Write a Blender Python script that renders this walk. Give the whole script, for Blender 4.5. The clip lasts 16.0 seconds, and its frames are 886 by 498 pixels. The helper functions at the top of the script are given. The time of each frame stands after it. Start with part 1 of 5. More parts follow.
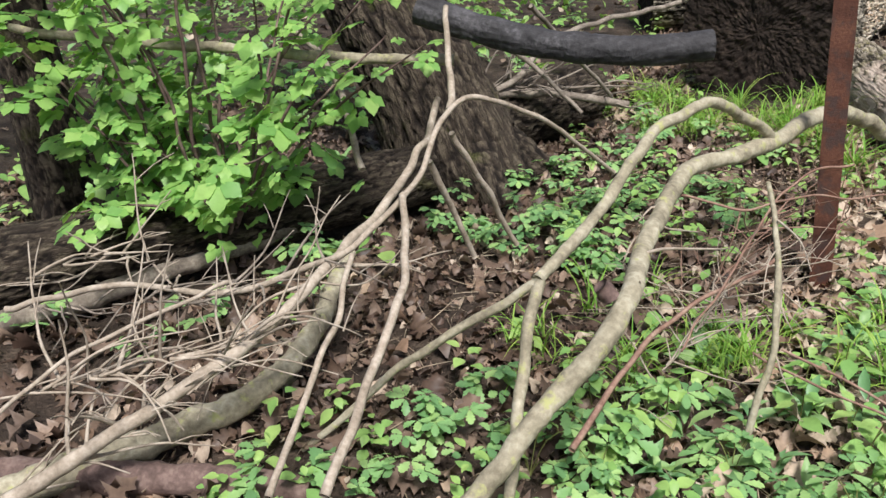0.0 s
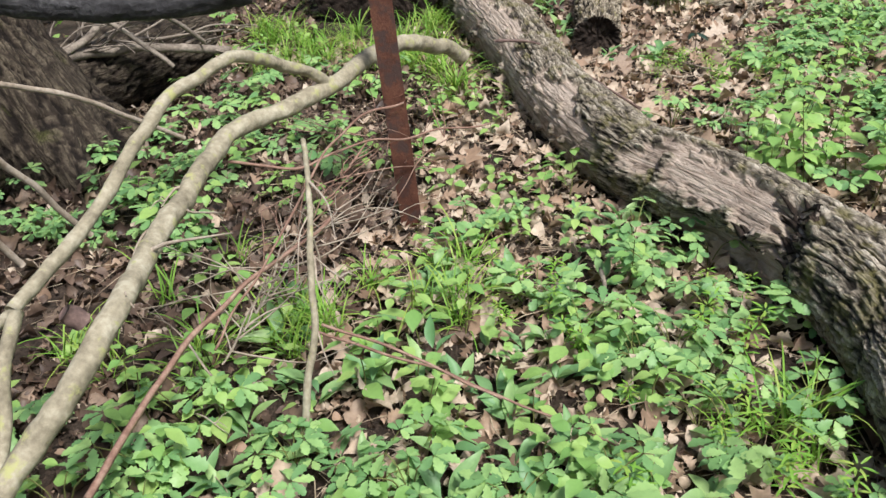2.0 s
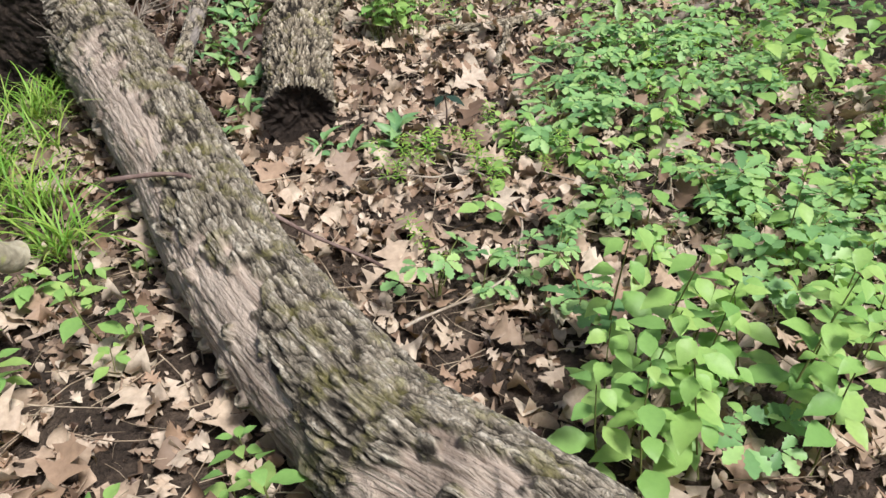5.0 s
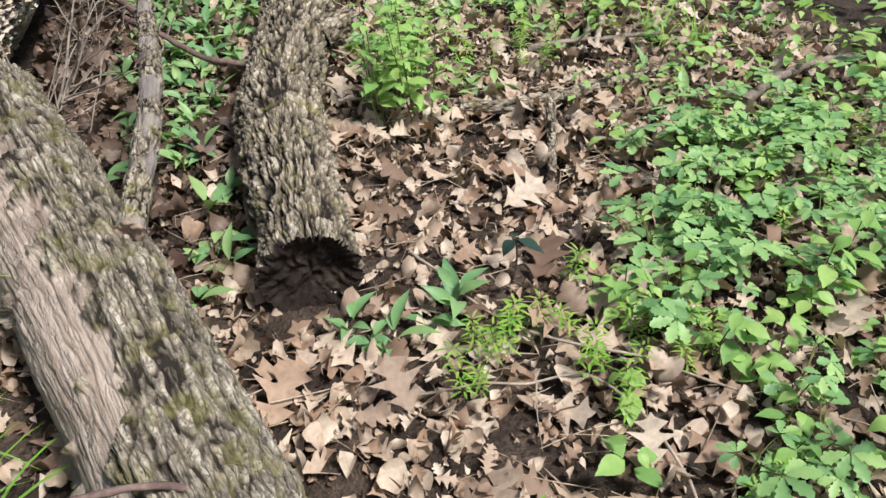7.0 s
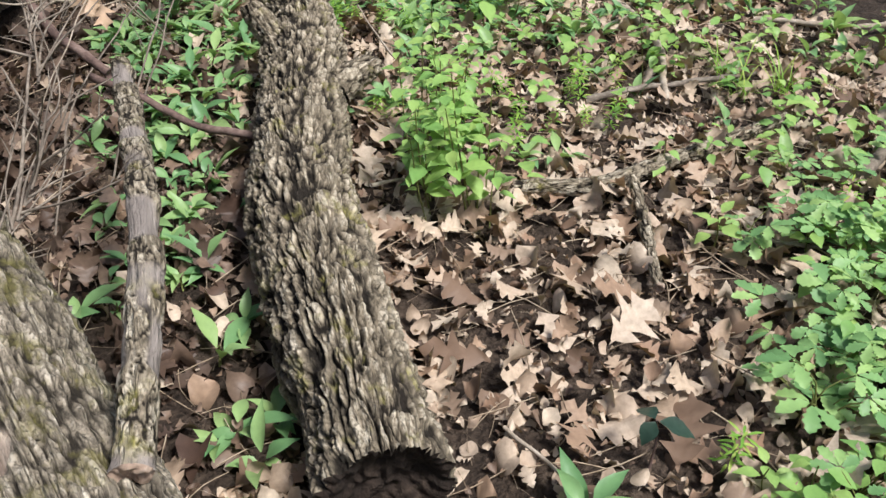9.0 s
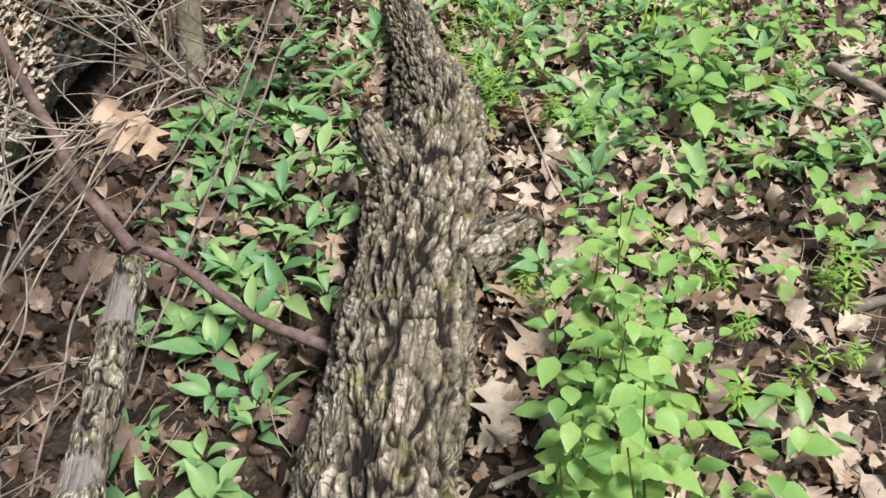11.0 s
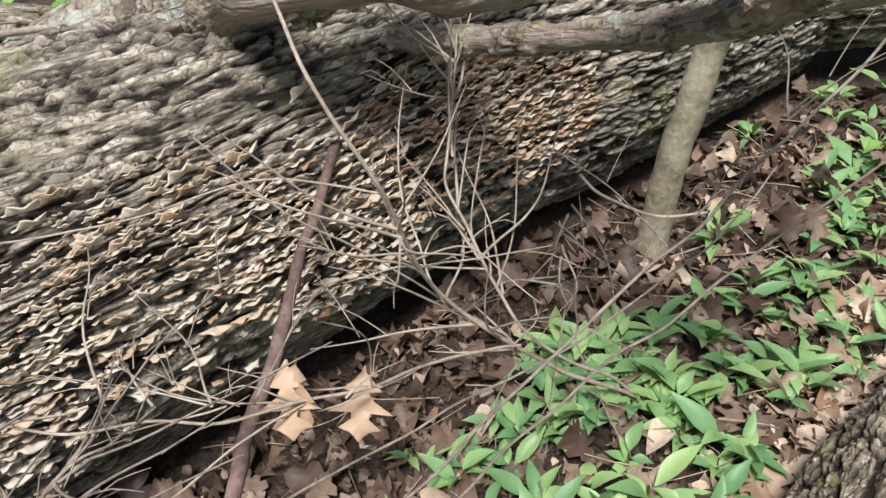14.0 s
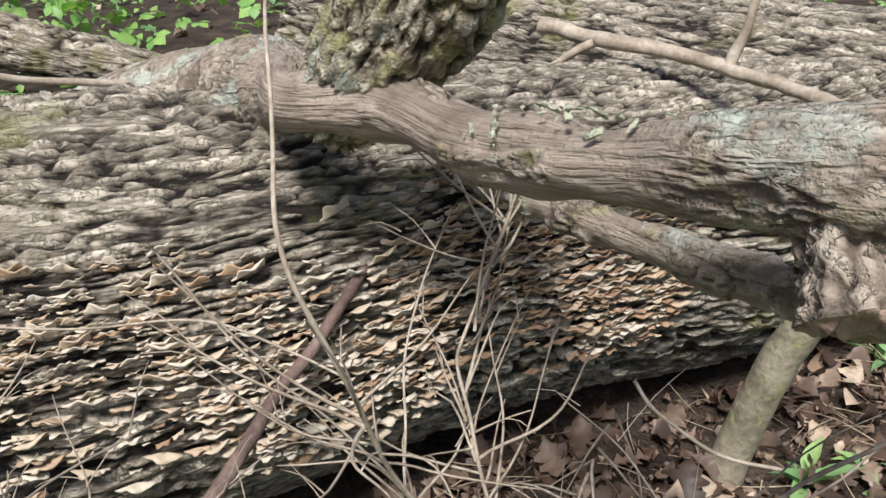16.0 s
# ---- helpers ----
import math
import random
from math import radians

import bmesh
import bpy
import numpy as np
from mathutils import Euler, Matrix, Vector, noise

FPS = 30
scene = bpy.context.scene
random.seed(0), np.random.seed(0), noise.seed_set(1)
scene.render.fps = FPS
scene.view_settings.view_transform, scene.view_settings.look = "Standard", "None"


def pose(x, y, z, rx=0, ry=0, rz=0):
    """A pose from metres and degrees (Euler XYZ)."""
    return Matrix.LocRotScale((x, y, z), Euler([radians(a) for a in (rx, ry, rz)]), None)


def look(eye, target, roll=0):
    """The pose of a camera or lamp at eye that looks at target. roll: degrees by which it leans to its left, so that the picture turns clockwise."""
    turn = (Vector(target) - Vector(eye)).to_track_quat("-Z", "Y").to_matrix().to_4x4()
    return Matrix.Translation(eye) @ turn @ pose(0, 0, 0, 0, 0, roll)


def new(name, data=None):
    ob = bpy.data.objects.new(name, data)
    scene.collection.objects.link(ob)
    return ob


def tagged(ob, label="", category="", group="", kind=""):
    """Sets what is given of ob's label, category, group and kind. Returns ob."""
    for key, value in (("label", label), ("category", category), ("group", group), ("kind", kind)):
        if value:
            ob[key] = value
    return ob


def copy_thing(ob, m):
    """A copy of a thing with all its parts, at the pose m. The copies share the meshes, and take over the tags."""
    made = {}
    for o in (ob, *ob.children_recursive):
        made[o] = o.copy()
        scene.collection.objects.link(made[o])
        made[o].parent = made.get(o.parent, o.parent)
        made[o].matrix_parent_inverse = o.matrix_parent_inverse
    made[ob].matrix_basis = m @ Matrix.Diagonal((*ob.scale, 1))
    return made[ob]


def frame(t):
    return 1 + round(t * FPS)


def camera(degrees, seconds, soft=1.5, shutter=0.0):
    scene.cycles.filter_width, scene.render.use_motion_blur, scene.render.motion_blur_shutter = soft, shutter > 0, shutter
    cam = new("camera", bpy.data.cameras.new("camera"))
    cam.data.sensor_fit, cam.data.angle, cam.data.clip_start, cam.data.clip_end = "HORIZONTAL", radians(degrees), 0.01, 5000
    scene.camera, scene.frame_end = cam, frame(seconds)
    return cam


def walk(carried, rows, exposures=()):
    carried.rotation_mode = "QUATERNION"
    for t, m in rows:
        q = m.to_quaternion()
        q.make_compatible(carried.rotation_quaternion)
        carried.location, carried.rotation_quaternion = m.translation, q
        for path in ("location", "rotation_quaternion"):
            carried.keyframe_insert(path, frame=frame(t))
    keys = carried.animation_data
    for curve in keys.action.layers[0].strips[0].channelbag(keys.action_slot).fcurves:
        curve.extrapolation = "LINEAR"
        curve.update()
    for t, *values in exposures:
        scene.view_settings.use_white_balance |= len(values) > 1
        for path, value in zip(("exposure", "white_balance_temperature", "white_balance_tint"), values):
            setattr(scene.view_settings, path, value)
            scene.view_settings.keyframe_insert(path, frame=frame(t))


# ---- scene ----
cam = camera(56.9, 16.0)
PATH = [
    (0, (-0.426, -1.3, 1.401), (-1.36, 0.256, 0.559), -2.77),
    (0.5, (-0.468, -1.167, 1.429), (-1.174, 0.491, 0.561), -2.20),
    (1, (-0.381, -1.077, 1.42), (-0.94, 0.62, 0.521), -2.38),
    (1.5, (-0.24, -0.974, 1.41), (-0.678, 0.727, 0.453), -2.60),
    (2, (-0.028, -0.859, 1.386), (-0.352, 0.826, 0.36), -3.78),
    (2.5, (0.025, -0.624, 1.334), (-0.162, 1.045, 0.249), -4.09),
    (3, (-0.049, -0.255, 1.328), (-0.122, 1.405, 0.214), -4.02),
    (3.5, (-0.001, 0, 1.333), (-0.005, 1.656, 0.21), -3.92),
    (4, (0.15, 0.319, 1.308), (0.216, 1.967, 0.177), -3.22),
    (4.5, (0.224, 0.542, 1.313), (0.372, 2.184, 0.179), -3.13),
    (5, (0.146, 0.851, 1.248), (0.371, 2.49, 0.125), -3.05),
    (5.2, (0.117, 0.97, 1.262), (0.362, 2.605, 0.135), -3.59),
    (7.3, (-0.075, 2.034, 1.225), (0.376, 3.602, 0.068), 0.18),
    (7.5, (-0.092, 2.13, 1.193), (0.384, 3.696, 0.044), 0.34),
    (8, (-0.187, 2.33, 1.189), (0.359, 3.874, 0.04), 1.23),
    (8.2, (-0.208, 2.361, 1.196), (0.333, 3.904, 0.045), 1.05),
    (10.3, (0.086, 3.219, 1.23), (0.419, 4.738, -0.028), -0.77),
    (10.5, (0.106, 3.315, 1.205), (0.393, 4.852, -0.042), -1.10),
    (11, (0.134, 3.602, 1.222), (0.241, 5.149, -0.041), -2.58),
    (11.5, (0.275, 3.836, 1.232), (0.152, 5.385, -0.027), -4.94),
    (12, (0.462, 4.008, 1.278), (0.111, 5.52, 0.018), -7.52),
    (12.5, (0.497, 4.164, 1.259), (-0.022, 5.646, 0.021), -7.85),
    (13, (0.46, 4.41, 1.235), (-0.302, 5.81, 0.025), -9.08),
    (13.5, (0.423, 4.526, 1.273), (-0.606, 5.775, 0.097), -9.13),
    (14, (0.475, 4.644, 1.281), (-0.785, 5.718, 0.158), -9.12),
    (14.5, (0.55, 4.735, 1.336), (-0.859, 5.66, 0.26), -7.53),
    (15, (0.529, 4.776, 1.336), (-0.978, 5.59, 0.304), -6.44),
    (15.5, (0.448, 4.906, 1.314), (-1.107, 5.652, 0.301), -5.47),
    (16, (0.376, 4.985, 1.28), (-1.157, 5.854, 0.335), -0.66),
]
walk(cam, [(t, look(eye, target, roll)) for t, eye, target, roll in PATH])

# world, sun, exposure
sky_world = bpy.data.worlds.new("sky")
scene.world = sky_world
sky_world.use_nodes = True
wn = sky_world.node_tree.nodes
sky = wn.new("ShaderNodeTexSky")
sky.sky_type, sky.sun_disc = "NISHITA", False
sky.sun_elevation, sky.sun_rotation = radians(60), radians(136)
sky.air_density, sky.dust_density = 1.0, 3.0
sky_world.node_tree.links.new(sky.outputs[0], wn["Background"].inputs[0])
wn["Background"].inputs[1].default_value = 0.09
sun = new("sun", bpy.data.lights.new("sun", "SUN"))
sun.data.energy, sun.data.angle, sun.data.color = 4.3, radians(13), (1.0, 0.985, 0.985)
# the sun stands high to the south-east of the walk
sun.matrix_basis = look((math.cos(radians(60)) * math.sin(radians(136)), math.cos(radians(60)) * math.cos(radians(136)), math.sin(radians(60))), (0, 0, 0))
scene.view_settings.exposure = 0.29

R = random.Random(7)
NP = np.random.default_rng(11)


# ---- small tools ----
def smooth(a, b, x):
    k = np.clip((x - a) / (b - a), 0, 1)
    return k * k * (3 - 2 * k)


def hashed(i, seed):
    i = i.astype(np.int64)
    h = (i[..., 0] * 374761393 + i[..., 1] * 668265263 + i[..., 2] * 2147483647 + seed * 974711) & 0xFFFFFFFF
    h = ((h ^ (h >> 13)) * 1274126177) & 0xFFFFFFFF
    h = ((h ^ (h >> 16)) * 2246822519) & 0xFFFFFFFF
    return ((h ^ (h >> 15)) & 0xFFFFFF) / float(0xFFFFFF)


def vnoise(p, seed=0):
    """Value noise in -1..1 at an array of points."""
    p = np.asarray(p, float)
    i = np.floor(p)
    f = p - i
    f = f * f * (3 - 2 * f)
    out = 0
    for dx in (0, 1):
        for dy in (0, 1):
            for dz in (0, 1):
                w = (f[..., 0] if dx else 1 - f[..., 0]) * (f[..., 1] if dy else 1 - f[..., 1]) * (f[..., 2] if dz else 1 - f[..., 2])
                out = out + w * hashed(i + np.array([dx, dy, dz]), seed)
    return out * 2 - 1


def cells(p, seed=0):
    """Distance to the nearest and to the second nearest cell point, and the nearest cell's own number."""
    i = np.floor(p)
    best = np.full(p.shape[:-1], 9.0)
    second, num = best.copy(), best * 0
    for dx in (-1, 0, 1):
        for dy in (-1, 0, 1):
            for dz in (-1, 0, 1):
                j = i + np.array([dx, dy, dz])
                c = j + np.stack([hashed(j, seed), hashed(j, seed + 1), hashed(j, seed + 2)], -1)
                d = np.linalg.norm(c - p, axis=-1)
                nearer = d < best
                second = np.where(nearer, best, np.minimum(second, d))
                num = np.where(nearer, hashed(j, seed + 3), num)
                best = np.where(nearer, d, best)
    return best, second, num


def ground_z(x, y):
    p = np.stack([np.asarray(x, float), np.asarray(y, float), 0 * np.asarray(x, float)], -1)
    return 0.018 * vnoise(p * 2.1, 3) + 0.008 * vnoise(p * 7, 4) - 0.012


def gz(x, y):
    return float(ground_z(x, y))


def mesh_of(name, v, f, mat=None, attrs=None, shade=True):
    """A mesh from vertex and face arrays (faces: lists or an array of triangles or quads)."""
    me = bpy.data.meshes.new(name)
    v, f = np.asarray(v, np.float32), np.asarray(f, np.int32)
    me.vertices.add(len(v))
    me.vertices.foreach_set("co", v.ravel())
    k = f.shape[1]
    me.loops.add(f.size)
    me.loops.foreach_set("vertex_index", f.ravel())
    me.polygons.add(len(f))
    me.polygons.foreach_set("loop_start", np.arange(0, f.size, k, dtype=np.int32))
    me.polygons.foreach_set("use_smooth", np.full(len(f), shade))
    for key, val in (attrs or {}).items():
        val = np.asarray(val, np.float32)
        if val.ndim == 2:
            me.attributes.new(key, "FLOAT_VECTOR", "POINT").data.foreach_set("vector", val.ravel())
        else:
            me.attributes.new(key, "FLOAT", "POINT").data.foreach_set("value", val)
    me.update(calc_edges=True)
    if mat:
        me.materials.append(mat)
    return me


def thing(name, base, label, category, group="", kind=""):
    """A top-level thing: an Empty at its base."""
    ob = new(name)
    ob.location = base
    return tagged(ob, label, category, group, kind)


def part(name, vf, mat, parent, label="", attrs=None, shade=True):
    """One mesh object under a thing or a part; its vertices are in world places."""
    me = vf if isinstance(vf, bpy.types.Mesh) else mesh_of(name, vf[0], vf[1], mat, attrs, shade)
    ob = new(name, me)
    base, p = Vector((0, 0, 0)), parent
    while p:
        base += p.location
        p = p.parent
    ob.parent = parent
    ob.location = -base if not parent.parent else Vector((0, 0, 0))
    if label:
        ob["label"] = label
    return ob


def spline(pts, step):
    """A smooth line through points, in even steps."""
    p = np.array(pts, float)
    q = np.vstack([2 * p[0] - p[1], p, 2 * p[-1] - p[-2]])
    out = []
    for i in range(1, len(q) - 2):
        n = max(2, int(np.linalg.norm(q[i + 1] - q[i]) / step))
        t = np.linspace(0, 1, n, endpoint=False)[:, None]
        a, b, c, d = q[i - 1], q[i], q[i + 1], q[i + 2]
        out.append(0.5 * (2 * b + (c - a) * t + (2 * a - 5 * b + 4 * c - d) * t**2 + (3 * b - a - 3 * c + d) * t**3))
    return np.vstack(out + [p[-1:]])


def sweep(pts, radii, sides, step, focus=None):
    """Rings along a smooth line: ring centres, outward ways (n, sides, 3), radii, length along, angle. Angle 0 points up, 90 degrees to the line's left."""
    c = spline(pts, step)
    s = np.r_[0, np.cumsum(np.linalg.norm(np.diff(c, axis=0), axis=1))]
    key = np.r_[0, np.cumsum(np.linalg.norm(np.diff(np.array(pts, float), axis=0), axis=1))]
    r = np.interp(s / s[-1], key / key[-1], radii)
    d = np.gradient(c, axis=0)
    d /= np.linalg.norm(d, axis=1)[:, None]
    up0 = np.array([0, 0, 1.0]) if abs(d[:, 2]).max() < 0.9 else np.array([1.0, 0, 0.1])
    left = np.cross(up0, d)
    left /= np.linalg.norm(left, axis=1)[:, None]
    up = np.cross(d, left)
    a = np.linspace(0, 2 * np.pi, sides, endpoint=False)
    if focus is not None:
        a = focus + a - 0.6 * np.sin(a)
    out = up[:, None] * np.cos(a)[None, :, None] + left[:, None] * np.sin(a)[None, :, None]
    return c, out, r, s, a


def grid_faces(n, m):
    i, j = np.meshgrid(np.arange(n - 1), np.arange(m), indexing="ij")
    k = (j + 1) % m
    return np.stack([i * m + j, i * m + k, (i + 1) * m + k, (i + 1) * m + j], -1).reshape(-1, 4)


def rod(pts, r0, r1, sides=7, step=0.03, wobble=0.0, knobs=0.0, seed=0):
    """A thin stick or twig, tapered, closed at its ends."""
    c, out, r, s, a = sweep(pts, np.linspace(r0, r1, len(pts)), sides, step)
    if wobble:
        c = c + wobble * np.stack([vnoise(np.stack([s * 9, s * 0 + k, s * 0 + seed], -1), 5) for k in (1, 4, 7)], -1) * np.minimum(1, s / 0.05)[:, None]
    rr = r[:, None] * (1 + knobs * vnoise(np.stack([s[:, None] * 40 + 0 * a, 1.2 * np.cos(a) + 0 * s[:, None], 1.2 * np.sin(a) + seed + 0 * s[:, None]], -1), 6))
    v = c[:, None] + out * rr[..., None]
    n, m = v.shape[:2]
    f = grid_faces(n, m)
    v = np.vstack([v.reshape(-1, 3), c[:1], c[-1:]])
    tip = [[k, (k + 1) % m, n * m, n * m] for k in range(m)] + [[(n - 1) * m + (k + 1) % m, (n - 1) * m + k, n * m + 1, n * m + 1] for k in range(m)]
    f = np.vstack([f, tip])
    tri = np.vstack([f[:, [0, 1, 2]], f[: len(f) - 2 * m, :][:, [0, 2, 3]]])
    return v, tri


def bark_tube(pts, radii, sides, step, width, stretch, amp, seed, bare=None, lumps=0.05, sharp=0.17, twist=0.0, focus=None, flaky=0.0, pit=None, broken=0.3, plate=2.0, joint=0.2, jagged=0.3):
    """A trunk with ridged bark: vertices, quads, and the maps ridge (0 in a furrow, 1 on a ridge) and bare (1 where the bark is gone)."""
    c, out, r, s, a = sweep(pts, radii, sides, step, focus)
    S, A = np.meshgrid(s, a, indexing="ij")
    rm = float(np.mean(radii))
    p = np.stack([np.cos(A + twist * S) * rm, np.sin(A + twist * S) * rm, S / stretch], -1)
    p = p + width * np.array([0.42, 0.42, 0.06]) * np.stack([vnoise(np.stack([np.cos(A) * rm, np.sin(A) * rm, S / 1.7], -1) / (width * 1.3) + k, seed + 20) for k in (0, 31, 77)], -1)
    # long furrows that meet and part again: where either of two stretched noises crosses zero
    n1 = np.abs(vnoise(p / width, seed) + 0.22 * vnoise(p / (width * 0.42), seed + 1))
    n2 = np.abs(vnoise(p * np.array([0.6, 0.6, 1.2]) / width + 17, seed + 2))
    streak = vnoise(p / (width * 0.3), seed + 8)
    chip = vnoise(np.stack([np.cos(A) * rm, np.sin(A) * rm, S / 1.4], -1) / (width * 0.5), seed + 9)
    n3 = np.abs(vnoise(p * np.array([0.8, 0.8, 3.2]) / width + 41, seed + 3))
    ridge = smooth(0.02, sharp, np.minimum(n1, n2 * 1.6)) * (1 - broken + broken * smooth(0.0, 0.16, n3))
    ridge = np.clip(ridge * (0.88 + 0.18 * streak + 0.18 * chip), 0, 1.2)
    if flaky:
        # plates of uneven height with open joints, each split into smaller scales
        jag = np.stack([vnoise(np.stack([np.cos(A) * rm, np.sin(A) * rm, S / 2.5], -1) / (width * 0.55) + k, seed + 40) for k in (0, 23, 57)], -1)
        q = np.stack([p[..., 0], p[..., 1], S / plate], -1) / width + jagged * jag
        f1, f2, num = cells(q, seed)
        h1, h2, small = cells(q * np.array([2.1, 2.1, 2.3]) + 0.25 * jag, seed + 50)
        plates = smooth(0.0, joint, f2 - f1) * (0.62 + 0.38 * num) * (0.88 + 0.12 * smooth(0.0, 0.14, h2 - h1)) * (0.85 + 0.15 * small) * (1.08 + 0.12 * streak)
        plates = np.clip(plates, 0, 1.2)
        ridge = ridge * (1 - flaky) + plates * flaky
    g1, g2, gn = cells(p * np.array([1.0, 1.0, 0.3]) / (width * 0.9), seed + 30)
    grain = smooth(0.0, 0.12, g2 - g1) * (0.5 + 0.5 * gn) + 0.3 * streak
    big = vnoise(np.stack([np.cos(A) * rm, np.sin(A) * rm, S], -1) / (rm * 1.5), seed + 5)
    hole = np.zeros_like(S) if bare is None else bare(S / s[-1], A, np.stack([np.cos(A) * rm, np.sin(A) * rm, S], -1))
    h = amp * (ridge - 0.6) * (1 - hole) - hole * amp * (1.25 - 0.3 * grain) + lumps * rm * big
    if pit is not None:
        h = h - pit(S / s[-1], A, np.stack([np.cos(A) * rm, np.sin(A) * rm, S], -1))
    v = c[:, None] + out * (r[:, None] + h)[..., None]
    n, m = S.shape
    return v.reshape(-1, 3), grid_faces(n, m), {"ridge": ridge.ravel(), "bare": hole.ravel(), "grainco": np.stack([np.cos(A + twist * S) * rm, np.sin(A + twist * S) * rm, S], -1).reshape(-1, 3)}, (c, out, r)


def cap(c, n, ring, depth, seed, hollow=0.0):
    """A rough broken or sawn end: a disc of rings that fills the open end of a trunk."""
    m = len(ring)
    rows = []
    mean = np.linalg.norm(ring - c, axis=1).mean()
    count = int(min(34, max(9, mean / 0.012)))
    for k in np.linspace(1, 0.05, count):
        w = float(smooth(0.75, 1.0, k))
        q = c + k * (w * (ring - c) + (1 - w) * mean * (ring - c) / np.linalg.norm(ring - c, axis=1)[:, None])
        rough = depth * (0.6 * vnoise(q / 0.035, seed) + 0.5 * vnoise(q / 0.012, seed + 1) - 0.7 * (1 - k)) - hollow * smooth(0.02, 0.5, 1 - k) * (0.75 + 0.4 * vnoise(q / 0.05, seed + 2))
        rows.append(q + n * rough[:, None] * (0 if k == 1 else 1))
    v = np.vstack(rows + [c[None] - n * (depth * 0.5 + hollow)])
    f = [list(x) for x in grid_faces(count, m)]
    f += [[(count - 1) * m + k, (count - 1) * m + (k + 1) % m, count * m, count * m] for k in range(m)]
    f = np.array(f)
    return v, np.vstack([f[:, [0, 1, 2]], f[: (count - 1) * m][:, [0, 2, 3]]])


# ---- leaf shapes: vertices and triangles, along +y from the stalk, upper side +z ----
def blade(halves, length, width, fold=0.25, curl=0.0, wave=0.0, seed=0, sweepf=0.0):
    n = len(halves)
    t = np.linspace(0, 1, n)
    h = np.array(halves) * width
    rr = np.random.default_rng(seed)
    ang = curl * t
    y = length * np.cumsum(np.cos(ang)) / n
    z = -length * np.cumsum(np.sin(ang)) / n
    v = []
    for i in range(n):
        for side in (-1, 0, 1):
            w = h[i] * (1 if side else 0)
            dz = fold * w + (wave * length * rr.uniform(-1, 1) if side else 0)
            v.append((side * w, y[i] + (sweepf * w if side else 0), z[i] + dz))
    f = []
    for i in range(n - 1):
        for k in (0, 1):
            a, b, c, d = 3 * i + k, 3 * i + k + 1, 3 * i + 4 + k, 3 * i + 3 + k
            f += [(a, b, c), (a, c, d)]
    return np.array(v), np.array(f)


def join(vfs):
    v, f, n = [], [], 0
    for a, b in vfs:
        v.append(a), f.append(b + n)
        n += len(a)
    return np.vstack(v), np.vstack(f)


def turned(vf, m):
    m = np.array(m)
    return vf[0] @ m[:3, :3].T + m[:3, 3], vf[1]


PIN_OAK = [0.02, 0.07, 0.3, 0.6, 0.2, 0.4, 1.0, 0.3, 0.26, 0.66, 0.3, 0.14, 0.02]
OAK = [0.03, 0.14, 0.5, 0.36, 0.8, 0.84, 0.45, 0.97, 0.9, 0.48, 0.56, 0.3, 0.04]
BEECH = [0.05, 0.6, 0.95, 1.0, 0.85, 0.5, 0.03]
LANCE = [0.08, 0.5, 0.88, 1.0, 0.9, 0.65, 0.32, 0.02]
OVATE = [0.05, 0.36, 0.66, 0.90, 0.95, 1.0, 0.90, 0.85, 0.66, 0.54, 0.33, 0.19, 0.02]
LOBE = [0.1, 0.3, 0.75, 0.62, 1.0, 0.6, 0.62, 0.04]
LEAFLET = [0.1, 0.3, 0.62, 0.5, 0.95, 0.7, 1.0, 0.6, 0.55, 0.03]


def palmate(size, lobes, spread, wide, seed):
    rr = np.random.default_rng(seed)
    out = []
    for k in range(lobes):
        a = (k - (lobes - 1) / 2) * spread
        l = size * (1 - 0.12 * abs(k - (lobes - 1) / 2)) * rr.uniform(0.9, 1.1)
        out.append(turned(blade(LEAFLET, l, size * wide, 0.22, rr.uniform(0.1, 0.6), 0.02, seed + k, 0.3), pose(0, 0, 0.001 * k, rr.uniform(-6, 10), 0, math.degrees(-a))))
    return join(out)


def maple(size, seed):
    rr = np.random.default_rng(seed)
    out = []
    for k, (a, l, w) in enumerate(((0, 1.0, 0.33), (-55, 0.85, 0.29), (55, 0.85, 0.29), (-110, 0.45, 0.22), (110, 0.45, 0.22))):
        out.append(turned(blade([0.35, 0.6, 0.85, 1.0, 0.7, 0.55, 0.25, 0.02], size * l * 0.95, size * w, 0.05, rr.uniform(0.0, 0.4), 0.02, seed + k, 0.3), pose(0, 0, 0.0007 * k, rr.uniform(-8, 4), 0, a)))
    return join(out)


